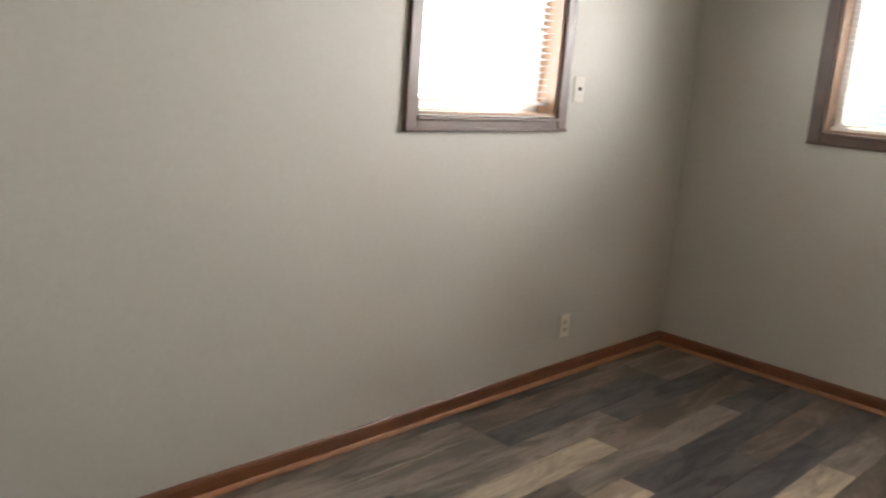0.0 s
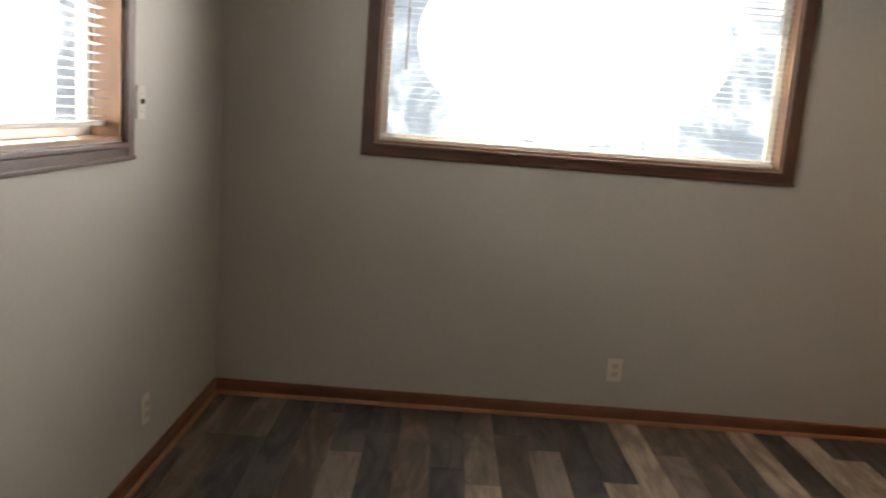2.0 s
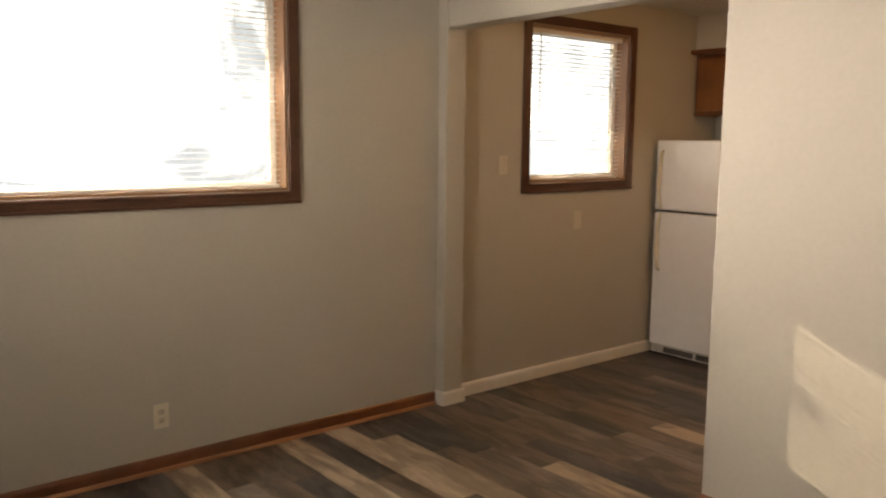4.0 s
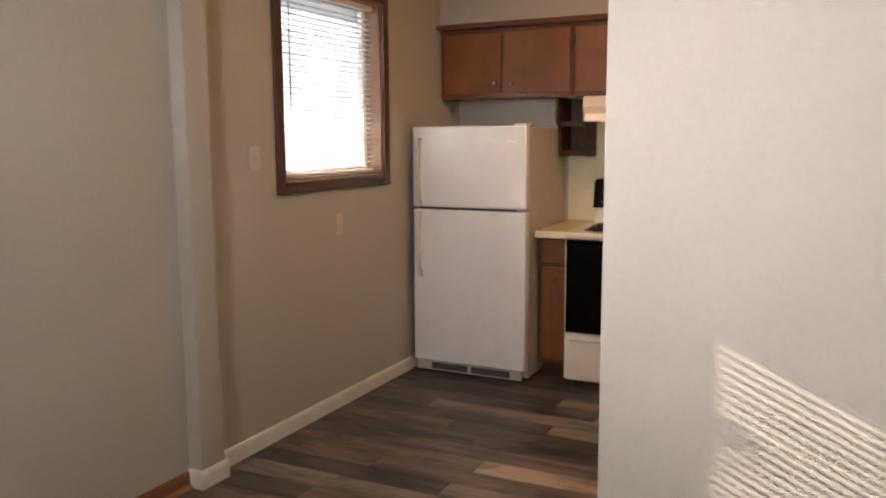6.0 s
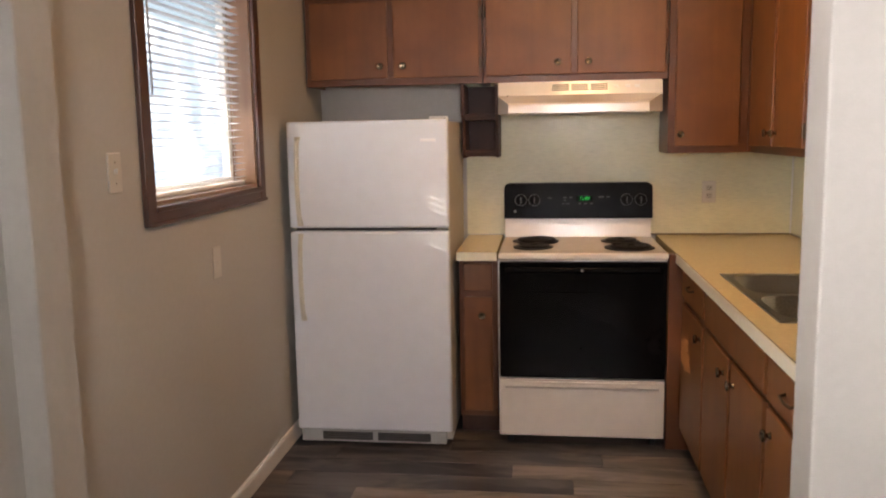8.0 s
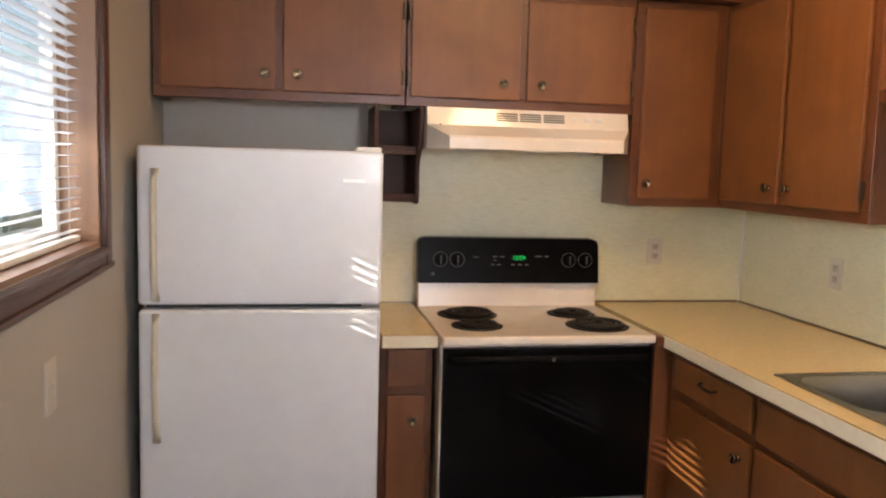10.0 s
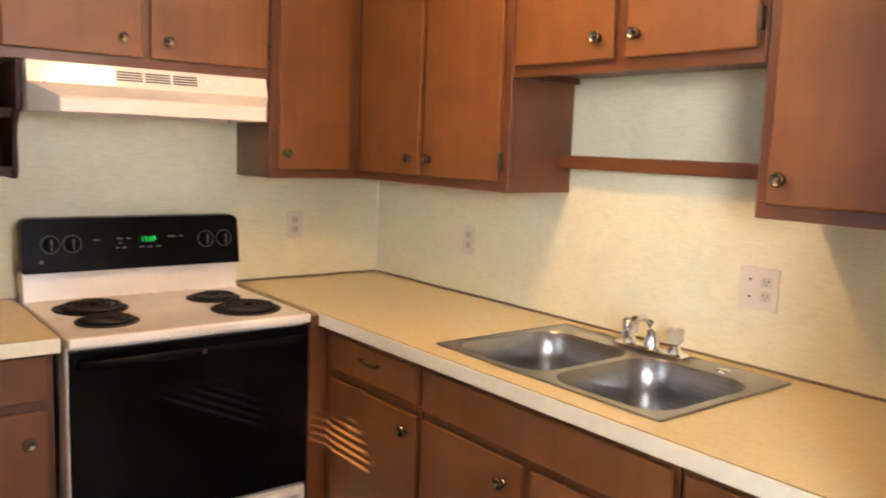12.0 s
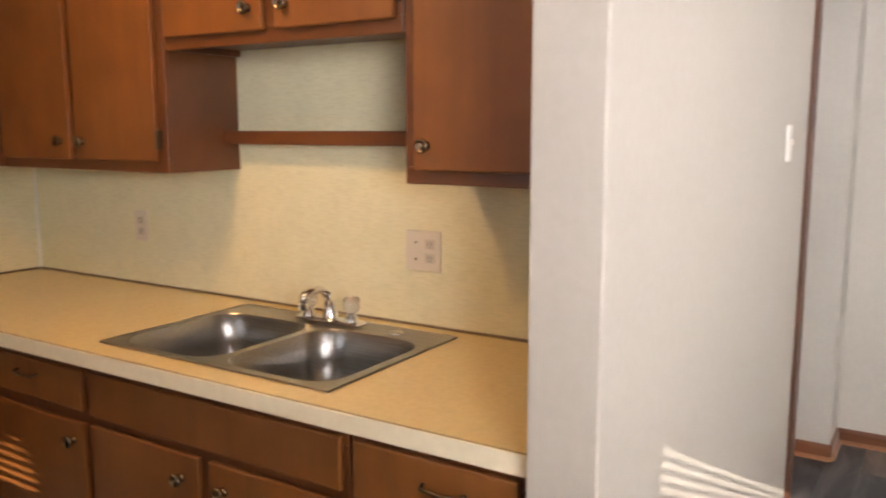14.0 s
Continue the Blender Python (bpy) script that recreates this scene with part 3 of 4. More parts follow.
# ---- kitchen cabinets ----
def knob(at, axis, parent):
    prof = [(0.0, -0.001), (0.012, 0.0), (0.0075, 0.003), (0.0065, 0.010), (0.0155, 0.014), (0.0182, 0.019), (0.0165, 0.0235), (0.0135, 0.0245), (0.0125, 0.0232), (0.0, 0.0228)]
    return part("knob", bm_lathe(prof, at, axis, 16), M_BRASS, parent, "antique brass round knob")


def front(axis, plane, out, u0, u1, z0, z1, thick, name, parent, material=None):
    """A slab door or drawer front with eased edges standing on a face frame."""
    a, c = plane, plane + out * thick
    lo, hi = ((min(u0, u1), a, z0), (max(u0, u1), c, z1)) if axis == "x" else ((a, min(u0, u1), z0), (c, max(u0, u1), z1))
    return part(name, bm_box(lo, hi, 0.005, 2), material or M_CAB, parent)


def hinge(axis, plane, out, u, z, parent):
    a, c = plane + out * 0.0005, plane + out * 0.022
    lo, hi = ((u - 0.005, a, z - 0.028), (u + 0.005, c, z + 0.028)) if axis == "x" else ((a, u - 0.005, z - 0.028), (c, u + 0.005, z + 0.028))
    return part("hinge", bm_box(lo, hi, 0.003, 2), M_HINGE, parent)


def carcass(axis, back, plane, out, u0, u1, z0, z1, parent, frame_gaps, lid=True):
    """Cabinet box with side panels, bottom, top, and a face frame of stiles and rails."""
    ft = 0.018
    f0 = plane - out * ft

    def bx(ua, ub, da, db, za, zb, bevel=0.0):
        if axis == "x":
            return bm_box((ua, da, za), (ub, db, zb), bevel)
        return bm_box((da, ua, za), (db, ub, zb), bevel)
    u0, u1 = min(u0, u1), max(u0, u1)
    part("side_panel", bx(u0 + 0.001, u0 + 0.018, back, f0, z0, z1), M_CABF, parent)
    part("side_panel", bx(u1 - 0.018, u1 - 0.001, back, f0, z0, z1), M_CABF, parent)
    part("bottom_panel", bx(u0 + 0.018, u1 - 0.018, back, f0, z0 + 0.02, z0 + 0.036), M_CABX, parent)
    if lid:
        part("top_panel", bx(u0 + 0.018, u1 - 0.018, back, f0, z1 - 0.02, z1 - 0.002), M_CABX, parent)
    part("back_panel", bx(u0 + 0.018, u1 - 0.018, back, back + out * 0.006, z0 + 0.036, z1 - 0.02), M_CABX, parent)
    part("bottom_rail", bx(u0 + 0.001, u1 - 0.001, f0, plane, z0, z0 + 0.042, 0.002), M_CABX, parent)
    part("top_rail", bx(u0 + 0.001, u1 - 0.001, f0, plane, z1 - 0.05, z1, 0.002), M_CABX, parent)
    for ga, gb in frame_gaps:
        part("stile", bx(ga, gb, f0, plane, z0 + 0.042, z1 - 0.05, 0.002), M_CABF, parent)


TOPZ = 2.155
FX, FY = 3.738, 2.624   # faces of the wall cabinets' frames


def upper(axis, u0, u1, z0, doors, label):
    """Wall cabinet; doors: rows of (start, end, knob place along the wall, hinge place or None)."""
    back, plane, out = (KE - 0.005, FX, -1) if axis == "y" else (KS + 0.005, FY, 1)
    c = (u0 + u1) / 2
    cab = thing("wall_cabinet", (back, c, z0) if axis == "y" else (c, back, z0), label, "kitchen cabinet", "wall cabinets")
    ua, ub = min(u0, u1), max(u0, u1)
    edges = sorted((min(d[0], d[1]), max(d[0], d[1])) for d in doors)
    gaps, cur = [], ua + 0.001
    for a, b in edges:
        gaps.append((cur, a + 0.012))
        cur = b - 0.012
    gaps.append((cur, ub - 0.001))
    carcass(axis, back, plane, out, ua, ub, z0, TOPZ, cab, gaps)
    for d0, d1, ku, hu in doors:
        door = front(axis, plane + out * 0.0005, out, d0, d1, z0 + 0.033, TOPZ - 0.03, 0.0175, "door", cab)
        kz = z0 + 0.092
        at = (plane + out * 0.018, ku, kz) if axis == "y" else (ku, plane + out * 0.018, kz)
        knob(at, (out, 0, 0) if axis == "y" else (0, out, 0), door)
        if hu is not None:
            for hz in (z0 + 0.10, TOPZ - 0.10):
                hinge(axis, plane, out, hu, hz, door)
    return cab


upper("y", 3.915, 4.812, 1.715, [(4.785, 4.39, 4.425, None), (4.362, 3.932, 4.31, 3.9255)], "orange-brown stained two-door wall cabinet above the refrigerator")
upper("y", 3.02, 3.913, 1.715, [(3.898, 3.482, 3.548, 3.9045), (3.455, 3.035, 3.40, 3.0285)], "orange-brown stained two-door wall cabinet above the range hood")
corner_wall = upper("y", 2.640, 3.018, 1.357, [(2.985, 2.685, 2.961, None)], "tall orange-brown stained wall cabinet in the corner")
upper("x", 2.862, 3.736, 1.357, [(3.712, 3.325, 3.37, None), (3.29, 2.898, 3.254, 2.8905)], "tall orange-brown stained two-door wall cabinet beside the sink")
upper("x", 2.008, 2.860, 1.715, [(2.842, 2.452, 2.501, None), (2.408, 2.026, 2.37, 2.0195)], "short orange-brown stained wall cabinet over the sink")
upper("x", 1.474, 2.006, 1.357, [(1.972, 1.50, 1.935, None)], "tall orange-brown stained wall cabinet at the partition")

part("corner_filler", bm_box((3.7368, 2.6, 1.3575), (3.758, 2.6395, TOPZ - 0.001), 0.001), M_CABF, corner_wall)

crown = [(3.67, KN - 0.002), (3.67, 2.56), (PX1 + 0.003, 2.56), (PX1 + 0.003, KS + 0.006), (KE - 0.006, KS + 0.006), (KE - 0.006, KN - 0.002)]
cr = obj("cabinet_crown", bm_prism(crown, "z", TOPZ + 0.001, TOPZ + 0.032, bevel=0.004), M_CABX)
tagged(cr, "brown wooden ledge moulding on top of the wall cabinets", "moulding")

shelf = obj("wall_shelf", bm_box((2.007, KS + 0.005, 1.440), (2.861, 2.405, 1.482), 0.004, 2), M_CABX)
tagged(shelf, "narrow orange-brown wooden shelf between cabinets over the sink", "shelf")

# spice rack under the cabinets
spice = thing("spice_rack", (KE - 0.005, 3.93, 1.345), "small dark-stained wooden spice rack with scrolled sides under the cabinet", "spice rack")
prof = [(KE - 0.005, 1.345), (3.835, 1.345), (3.818, 1.36), (3.814, 1.40), (3.822, 1.46), (3.810, 1.515), (3.780, 1.545), (3.748, 1.562), (3.742, 1.60), (3.742, 1.7125), (KE - 0.005, 1.7125)]
for y in (3.842, 4.012):
    part("side_panel", bm_prism(prof, "y", y, y + 0.016, bevel=0.003), M_DARKWOOD, spice)
for z, x in ((1.352, 3.835), (1.535, 3.815)):
    part("shelf", bm_box((x, 3.858, z), (KE - 0.005, 4.012, z + 0.014), 0.002), M_DARKWOOD, spice)
    part("guard_rail", bm_box((x - 0.006, 3.858, z + 0.014), (x + 0.004, 4.012, z + 0.032), 0.002), M_DARKWOOD, spice)
part("back_panel", bm_box((KE - 0.012, 3.858, 1.366), (KE - 0.005, 4.012, 1.713)), M_DARKWOOD, spice)

# base cabinets along the sink wall
BY = 2.988   # face of the base frames


def base(axis, back, plane, out, u0, u1, label, fronts, z1=0.882):
    c = (u0 + u1) / 2
    cab = thing("base_cabinet", (back, c, 0) if axis == "y" else (c, back, 0), label, "kitchen cabinet", "base cabinets")
    ua, ub = min(u0, u1), max(u0, u1)
    doors = sorted((min(f[1], f[2]), max(f[1], f[2])) for f in fronts if f[0] == "door")
    gaps, cur = [], ua + 0.001
    for a, b in doors:
        gaps.append((cur, a + 0.012))
        cur = b - 0.012
    gaps.append((cur, ub - 0.001))
    carcass(axis, back, plane, out, ua, ub, 0.10, z1, cab, gaps, False)

    def bx(p, q, da, db, za, zb, bevel=0.0):
        return bm_box((p, da, za), (q, db, zb), bevel) if axis == "x" else bm_box((da, p, za), (db, q, zb), bevel)
    part("middle_rail", bx(ua + 0.02, ub - 0.02, plane - out * 0.018, plane - out * 0.0005, 0.695, 0.745), M_CABX, cab)
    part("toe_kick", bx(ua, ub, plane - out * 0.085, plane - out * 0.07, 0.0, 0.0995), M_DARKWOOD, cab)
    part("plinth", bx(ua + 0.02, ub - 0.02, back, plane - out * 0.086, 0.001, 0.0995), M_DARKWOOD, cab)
    for kind, a, b, za, zb, fit in fronts:
        f = front(axis, plane + out * 0.0005, out, a, b, za, zb, 0.0175, kind, cab)
        face = plane + out * 0.018
        if fit and fit[0] == "knob":
            knob((fit[1], face, fit[2]) if axis == "x" else (face, fit[1], fit[2]), (0, out, 0) if axis == "x" else (out, 0, 0), f)
        elif fit:
            u, z = fit[1], fit[2]
            bar = [(u - 0.048, face + out * 0.001, z + 0.004), (u - 0.044, face + out * 0.016, z), (u, face + out * 0.02, z - 0.002), (u + 0.044, face + out * 0.016, z), (u + 0.048, face + out * 0.001, z + 0.004)]
            part("pull", bm_tube(bar, 0.0042, 8), M_HINGE, f, "dark metal bar pull")
    return cab


corner = base("x", KS + 0.005, BY, 1, 2.785, 3.342, "orange-brown stained base cabinet with drawer beside the stove", [
    ("drawer", 3.278, 2.797, 0.742, 0.856, ("pull", 3.04, 0.812)), ("door", 3.278, 2.797, 0.13, 0.708, ("knob", 2.845, 0.655))])
part("corner_stile", bm_box((3.343, BY - 0.06, 0.0), (3.388, 3.055, 0.8805), 0.003), M_CABF, corner)
part("stile_cap", bm_box((3.330, 3.0265, 0.881), (3.40, 3.0555, 0.917), 0.002), M_CABF, corner)
base("x", KS + 0.005, BY, 1, 1.90, 2.783, "orange-brown stained two-door sink cabinet with false front", [
    ("false_front", 2.768, 1.915, 0.735, 0.856, None), ("door", 2.768, 2.352, 0.13, 0.712, ("knob", 2.415, 0.648)), ("door", 2.318, 1.915, 0.13, 0.712, ("knob", 2.268, 0.648))])
base("x", KS + 0.005, BY, 1, 1.474, 1.898, "orange-brown stained base cabinet with drawer at the partition", [
    ("drawer", 1.882, 1.50, 0.735, 0.856, ("pull", 1.66, 0.80)), ("door", 1.882, 1.50, 0.13, 0.712, ("knob", 1.83, 0.648))])
base("y", KE - 0.005, 3.458, -1, 3.832, 4.018, "narrow orange-brown stained base cabinet between refrigerator and stove", [
    ("drawer", 3.995, 3.856, 0.725, 0.858, None), ("door", 3.995, 3.856, 0.13, 0.695, ("knob", 3.907, 0.608))])

# ---- countertops ----
SX0, SX1, SY0, SY1 = 1.990, 2.785, 2.405, 2.950   # sink rim
CT = 0.9215


def counter_run():
    th = 0.04
    ob = thing("countertop", (2.7, 2.7, CT - th), "cream laminate countertop with pale edge strip, running under the sink", "countertop")
    bm = bmesh.new()
    rings = []
    for z in (CT - th, CT):
        for x0, x1, y0, y1 in ((PX1 + 0.002, KE - 0.004, KS + 0.004, 3.024), (SX0 + 0.02, SX1 - 0.02, SY0 + 0.02, SY1 - 0.02)):
            rings.append([bm.verts.new((x, y, z)) for x, y in ((x0, y0), (x1, y0), (x1, y1), (x0, y1))])
    o0, i0, o1, i1 = rings
    for k in range(4):
        m = (k + 1) % 4
        for p, q in ((o0, i0), (i0, i1), (i1, o1), (o1, o0)):
            bm.faces.new((p[k], p[m], q[m], q[k]))
    bmesh.ops.recalc_face_normals(bm, faces=bm.faces[:])
    part("top", bm, M_LAM, ob)
    part("edge_strip", bm_box((PX1 + 0.002, 3.024, CT - th - 0.002), (3.345, 3.028, CT - 0.0015), 0.0008), M_LAMEDGE, ob, "pale laminate edge strip")
    part("seam", bm_box((PX1 + 0.002, 3.0215, CT + 0.0001), (3.345, 3.0245, CT + 0.0006)), M_SEAM, ob, "dark seam line")
    return ob


counter_run()
small = thing("countertop", (3.7, 3.925, CT - 0.04), "short cream laminate countertop between refrigerator and stove", "countertop")
part("top", bm_box((3.377, 3.832, CT - 0.04), (KE - 0.004, 4.022, CT)), M_LAM, small)
part("edge_strip", bm_box((3.373, 3.832, CT - 0.042), (3.377, 4.022, CT - 0.0015), 0.0008), M_LAMEDGE, small, "pale laminate edge strip")
part("seam", bm_box((3.3765, 3.832, CT + 0.0001), (3.3795, 4.022, CT + 0.0006)), M_SEAM, small)


# ---- sink ----
def rounded(x0, x1, y0, y1, r, seg=6):
    pts = []
    for cx, cy, a0 in ((x1 - r, y1 - r, 0), (x0 + r, y1 - r, 90), (x0 + r, y0 + r, 180), (x1 - r, y0 + r, 270)):
        for k in range(seg + 1):
            a = radians(a0 + 90 * k / seg)
            pts.append((cx + r * math.cos(a), cy + r * math.sin(a)))
    return pts


def bowl(x0, x1, y0, y1, depth):
    bm = bmesh.new()
    rows = [(0.0, 0.0, 0.085), (0.004, 0.006, 0.084), (0.010, depth * 0.5, 0.08), (0.018, depth * 0.86, 0.074), (0.034, depth * 0.97, 0.06), (0.06, depth, 0.04)]
    rings = [[bm.verts.new((x, y, CT + 0.0045 - d)) for x, y in rounded(x0 + i, x1 - i, y0 + i, y1 - i, r)] for i, d, r in rows]
    n = len(rings[0])
    for a, c in zip(rings, rings[1:]):
        for k in range(n):
            bm.faces.new((a[k], a[(k + 1) % n], c[(k + 1) % n], c[k])).smooth = True
    bm.faces.new(rings[-1])
    bmesh.ops.recalc_face_normals(bm, faces=bm.faces[:])
    for f in bm.faces:
        f.normal_flip()
    return bm


sink = thing("kitchen_sink", ((SX0 + SX1) / 2, (SY0 + SY1) / 2, CT), "stainless steel double-bowl drop-in sink", "sink")
MX = (SX0 + SX1) / 2
BOWLS = ((SX0 + 0.03, MX - 0.012, SY0 + 0.105, SY1 - 0.028), (MX + 0.012, SX1 - 0.03, SY0 + 0.105, SY1 - 0.028))
bm = bmesh.new()
# rim sheet: outer loop bridged to the two bowl loops by strips
zt = CT + 0.0045
for x0, x1, (b0, b1, c0, c1) in ((SX0, MX, BOWLS[0]), (MX, SX1, BOWLS[1])):
    inner = rounded(b0, b1, c0, c1, 0.085)
    seg = len(inner) // 4
    outer = []
    for i, (x, y) in enumerate(inner):
        q = i // seg
        k = (i % seg) / (seg - 1)
        cx, cy = ((x1, SY1), (x0, SY1), (x0, SY0), (x1, SY0))[q]
        e = 0.0
        if q in (0, 2):
            outer.append((cx, y + (cy - y) * min(1, 2 * k)) if k < 0.5 else (x + (cx - x) * min(1, 2 - 2 * k), cy))
        else:
            outer.append((x + (cx - x) * min(1, 2 * k), cy) if k < 0.5 else (cx, y + (cy - y) * min(1, 2 - 2 * k)))
    vi = [bm.verts.new((x, y, zt)) for x, y in inner]
    vo = [bm.verts.new((x, y, zt)) for x, y in outer]
    for k in range(len(vi)):
        j = (k + 1) % len(vi)
        bm.faces.new((vo[k], vo[j], vi[j], vi[k]))
for lo, hi in (((SX0, SY0), (SX1, SY0 + 0.004)), ((SX0, SY1 - 0.004), (SX1, SY1)), ((SX0, SY0), (SX0 + 0.004, SY1)), ((SX1 - 0.004, SY0), (SX1, SY1))):
    bm_box((*lo, CT + 0.0005), (*hi, CT + 0.0062), 0.0015, 1, bm)
part("rim", bm, M_STEEL, sink)
for b in BOWLS:
    bo = part("bowl", bowl(*b, 0.17), M_STEEL, sink)
    cx, cy = (b[0] + b[1]) / 2, (b[2] + b[3]) / 2
    part("drain", bm_lathe([(0.0, 0.004), (0.018, 0.0035), (0.024, 0.001), (0.038, 0.003), (0.043, 0.0)], (cx, cy, CT - 0.1665), (0, 0, 1), 20), M_CHROME, bo)
part("hole_cover", bm_lathe([(0.021, 0.0), (0.021, 0.003), (0.014, 0.006), (0.0, 0.007)], (2.155, SY0 + 0.055, CT + 0.0045), (0, 0, 1), 20), M_CHROME, sink)

faucet = thing("faucet", (2.40, SY0 + 0.05, CT + 0.0045), "chrome two-handle kitchen faucet with clear knobs on the sink", "faucet")
fy, fz = SY0 + 0.052, CT + 0.0045
part("base_plate", bm_box((2.275, fy - 0.026, fz), (2.515, fy + 0.026, fz + 0.014), 0.008, 2), M_CHROME, faucet)
part("hub", bm_lathe([(0.024, 0.0), (0.022, 0.02), (0.017, 0.03), (0.016, 0.05), (0.0, 0.056)], (2.395, fy, fz + 0.013), (0, 0, 1), 18), M_CHROME, faucet)
sp = [(2.395, fy, fz + 0.05), (2.397, fy + 0.01, fz + 0.085), (2.402, fy + 0.036, fz + 0.103), (2.408, fy + 0.070, fz + 0.100), (2.412, fy + 0.092, fz + 0.088), (2.413, fy + 0.096, fz + 0.07)]
spout = part("spout", bm_tube(sp, 0.0115, 12), M_CHROME, faucet)
part("aerator", bm_cyl((2.413, fy + 0.096, fz + 0.062), (0, 0, 1), 0.0135, 0.022, 16, bevel=0.003), M_CHROME, spout)
for x in (2.315, 2.475):
    part("stem", bm_lathe([(0.021, 0.0), (0.018, 0.012), (0.012, 0.02), (0.012, 0.028), (0.0, 0.03)], (x, fy, fz + 0.013), (0, 0, 1), 16), M_CHROME, faucet)
    kb = part("handle", bm_lathe([(0.0, 0.0), (0.017, 0.0), (0.023, 0.008), (0.024, 0.036), (0.020, 0.043), (0.0, 0.045)], (x, fy, fz + 0.04), (0, 0, 1), 10), M_ACRYL, faucet, "clear acrylic faucet knob")
    part("cap", bm_cyl((x, fy, fz + 0.0865), (0, 0, 1), 0.010, 0.003, 14), M_CHROME, kb)


# ---- refrigerator ----
M_BADGE = plain("silver_badge", (0.92, 0.92, 0.93), 0.4, 0.5, vary=0.02)
M_LOUVRE = plain("shaded_louvre_plastic", (0.16, 0.155, 0.15), 0.5)
M_HANDLE = plain("aged_white_plastic", (0.70, 0.66, 0.56), 0.3, vary=0.04)


def refrigerator():
    y0, y1, xf, zt = 4.040, 4.784, 3.270, 1.535
    fr = thing("refrigerator", (3.6, 4.41, 0), "white top-freezer refrigerator with curved handles and grey sides", "refrigerator")
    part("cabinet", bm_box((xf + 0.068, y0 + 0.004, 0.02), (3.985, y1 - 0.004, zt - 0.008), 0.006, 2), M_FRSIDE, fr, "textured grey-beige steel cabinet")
    part("gasket", bm_box((xf + 0.058, y0 + 0.014, 0.09), (xf + 0.0685, y1 - 0.014, zt - 0.02)), M_VENT, fr)
    top = part("freezer_door", bm_box((xf, y0, 1.048), (xf + 0.06, y1, zt), 0.012, 3), M_WHITE, fr)
    low = part("fridge_door", bm_box((xf, y0, 0.078), (xf + 0.06, y1, 1.032), 0.012, 3), M_WHITE, fr)
    hy = y1 - 0.052

    def grip(za, zb, up):
        pts = []
        for k in range(13):
            t = k / 12
            d = 0.036 * math.sin(math.pi * min(1, max(0, t))) ** 0.45 if 0 < t < 1 else 0.0
            pts.append((xf - d + 0.004, hy, za + (zb - za) * t))
        return bm_tube(pts, 0.0125, 10, squash=(1.25, 0.8))
    part("handle", grip(1.062, 1.462, True), M_HANDLE, top, "long curved off-white handle")
    part("handle", grip(0.615, 1.018, False), M_HANDLE, low, "long curved off-white handle")
    part("badge", bm_box((xf - 0.0025, y0 + 0.055, 1.437), (xf + 0.001, y0 + 0.125, 1.450), 0.001), M_BADGE, top, "small silver badge")
    part("hinge_cover", bm_box((xf + 0.012, y0 + 0.006, zt - 0.002), (xf + 0.10, y0 + 0.085, zt + 0.014), 0.005, 2), M_PLWHITE, fr)
    part("center_hinge", bm_box((xf + 0.006, y0 + 0.002, 1.0335), (xf + 0.07, y0 + 0.06, 1.0465), 0.002), M_CHROME, fr)
    grille = part("toe_grille", bm_box((xf + 0.022, y0 + 0.03, 0.012), (xf + 0.05, y1 - 0.01, 0.072), 0.004, 2), M_VENTG, fr, "grey plastic toe grille")
    for a, b in ((y0 + 0.105, y0 + 0.36), (y0 + 0.385, y0 + 0.63)):
        part("vent", bm_box((xf + 0.0205, a, 0.022), (xf + 0.0225, b, 0.062), 0.0005), M_VENT, grille)
        for k in range(4):
            z = 0.026 + k * 0.0095
            part("louvre", bm_box((xf + 0.0185, a, z), (xf + 0.0208, b, z + 0.0025)), M_LOUVRE, grille)
    for y in (y0 + 0.06, y1 - 0.06):
        part("foot", bm_cyl((xf + 0.10, y, 0.0102), (0, 0, 1), 0.018, 0.0204, 14), M_VENT, fr)
        part("foot", bm_cyl((3.92, y, 0.0102), (0, 0, 1), 0.018, 0.0204, 14), M_VENT, fr)
    return fr


refrigerator()


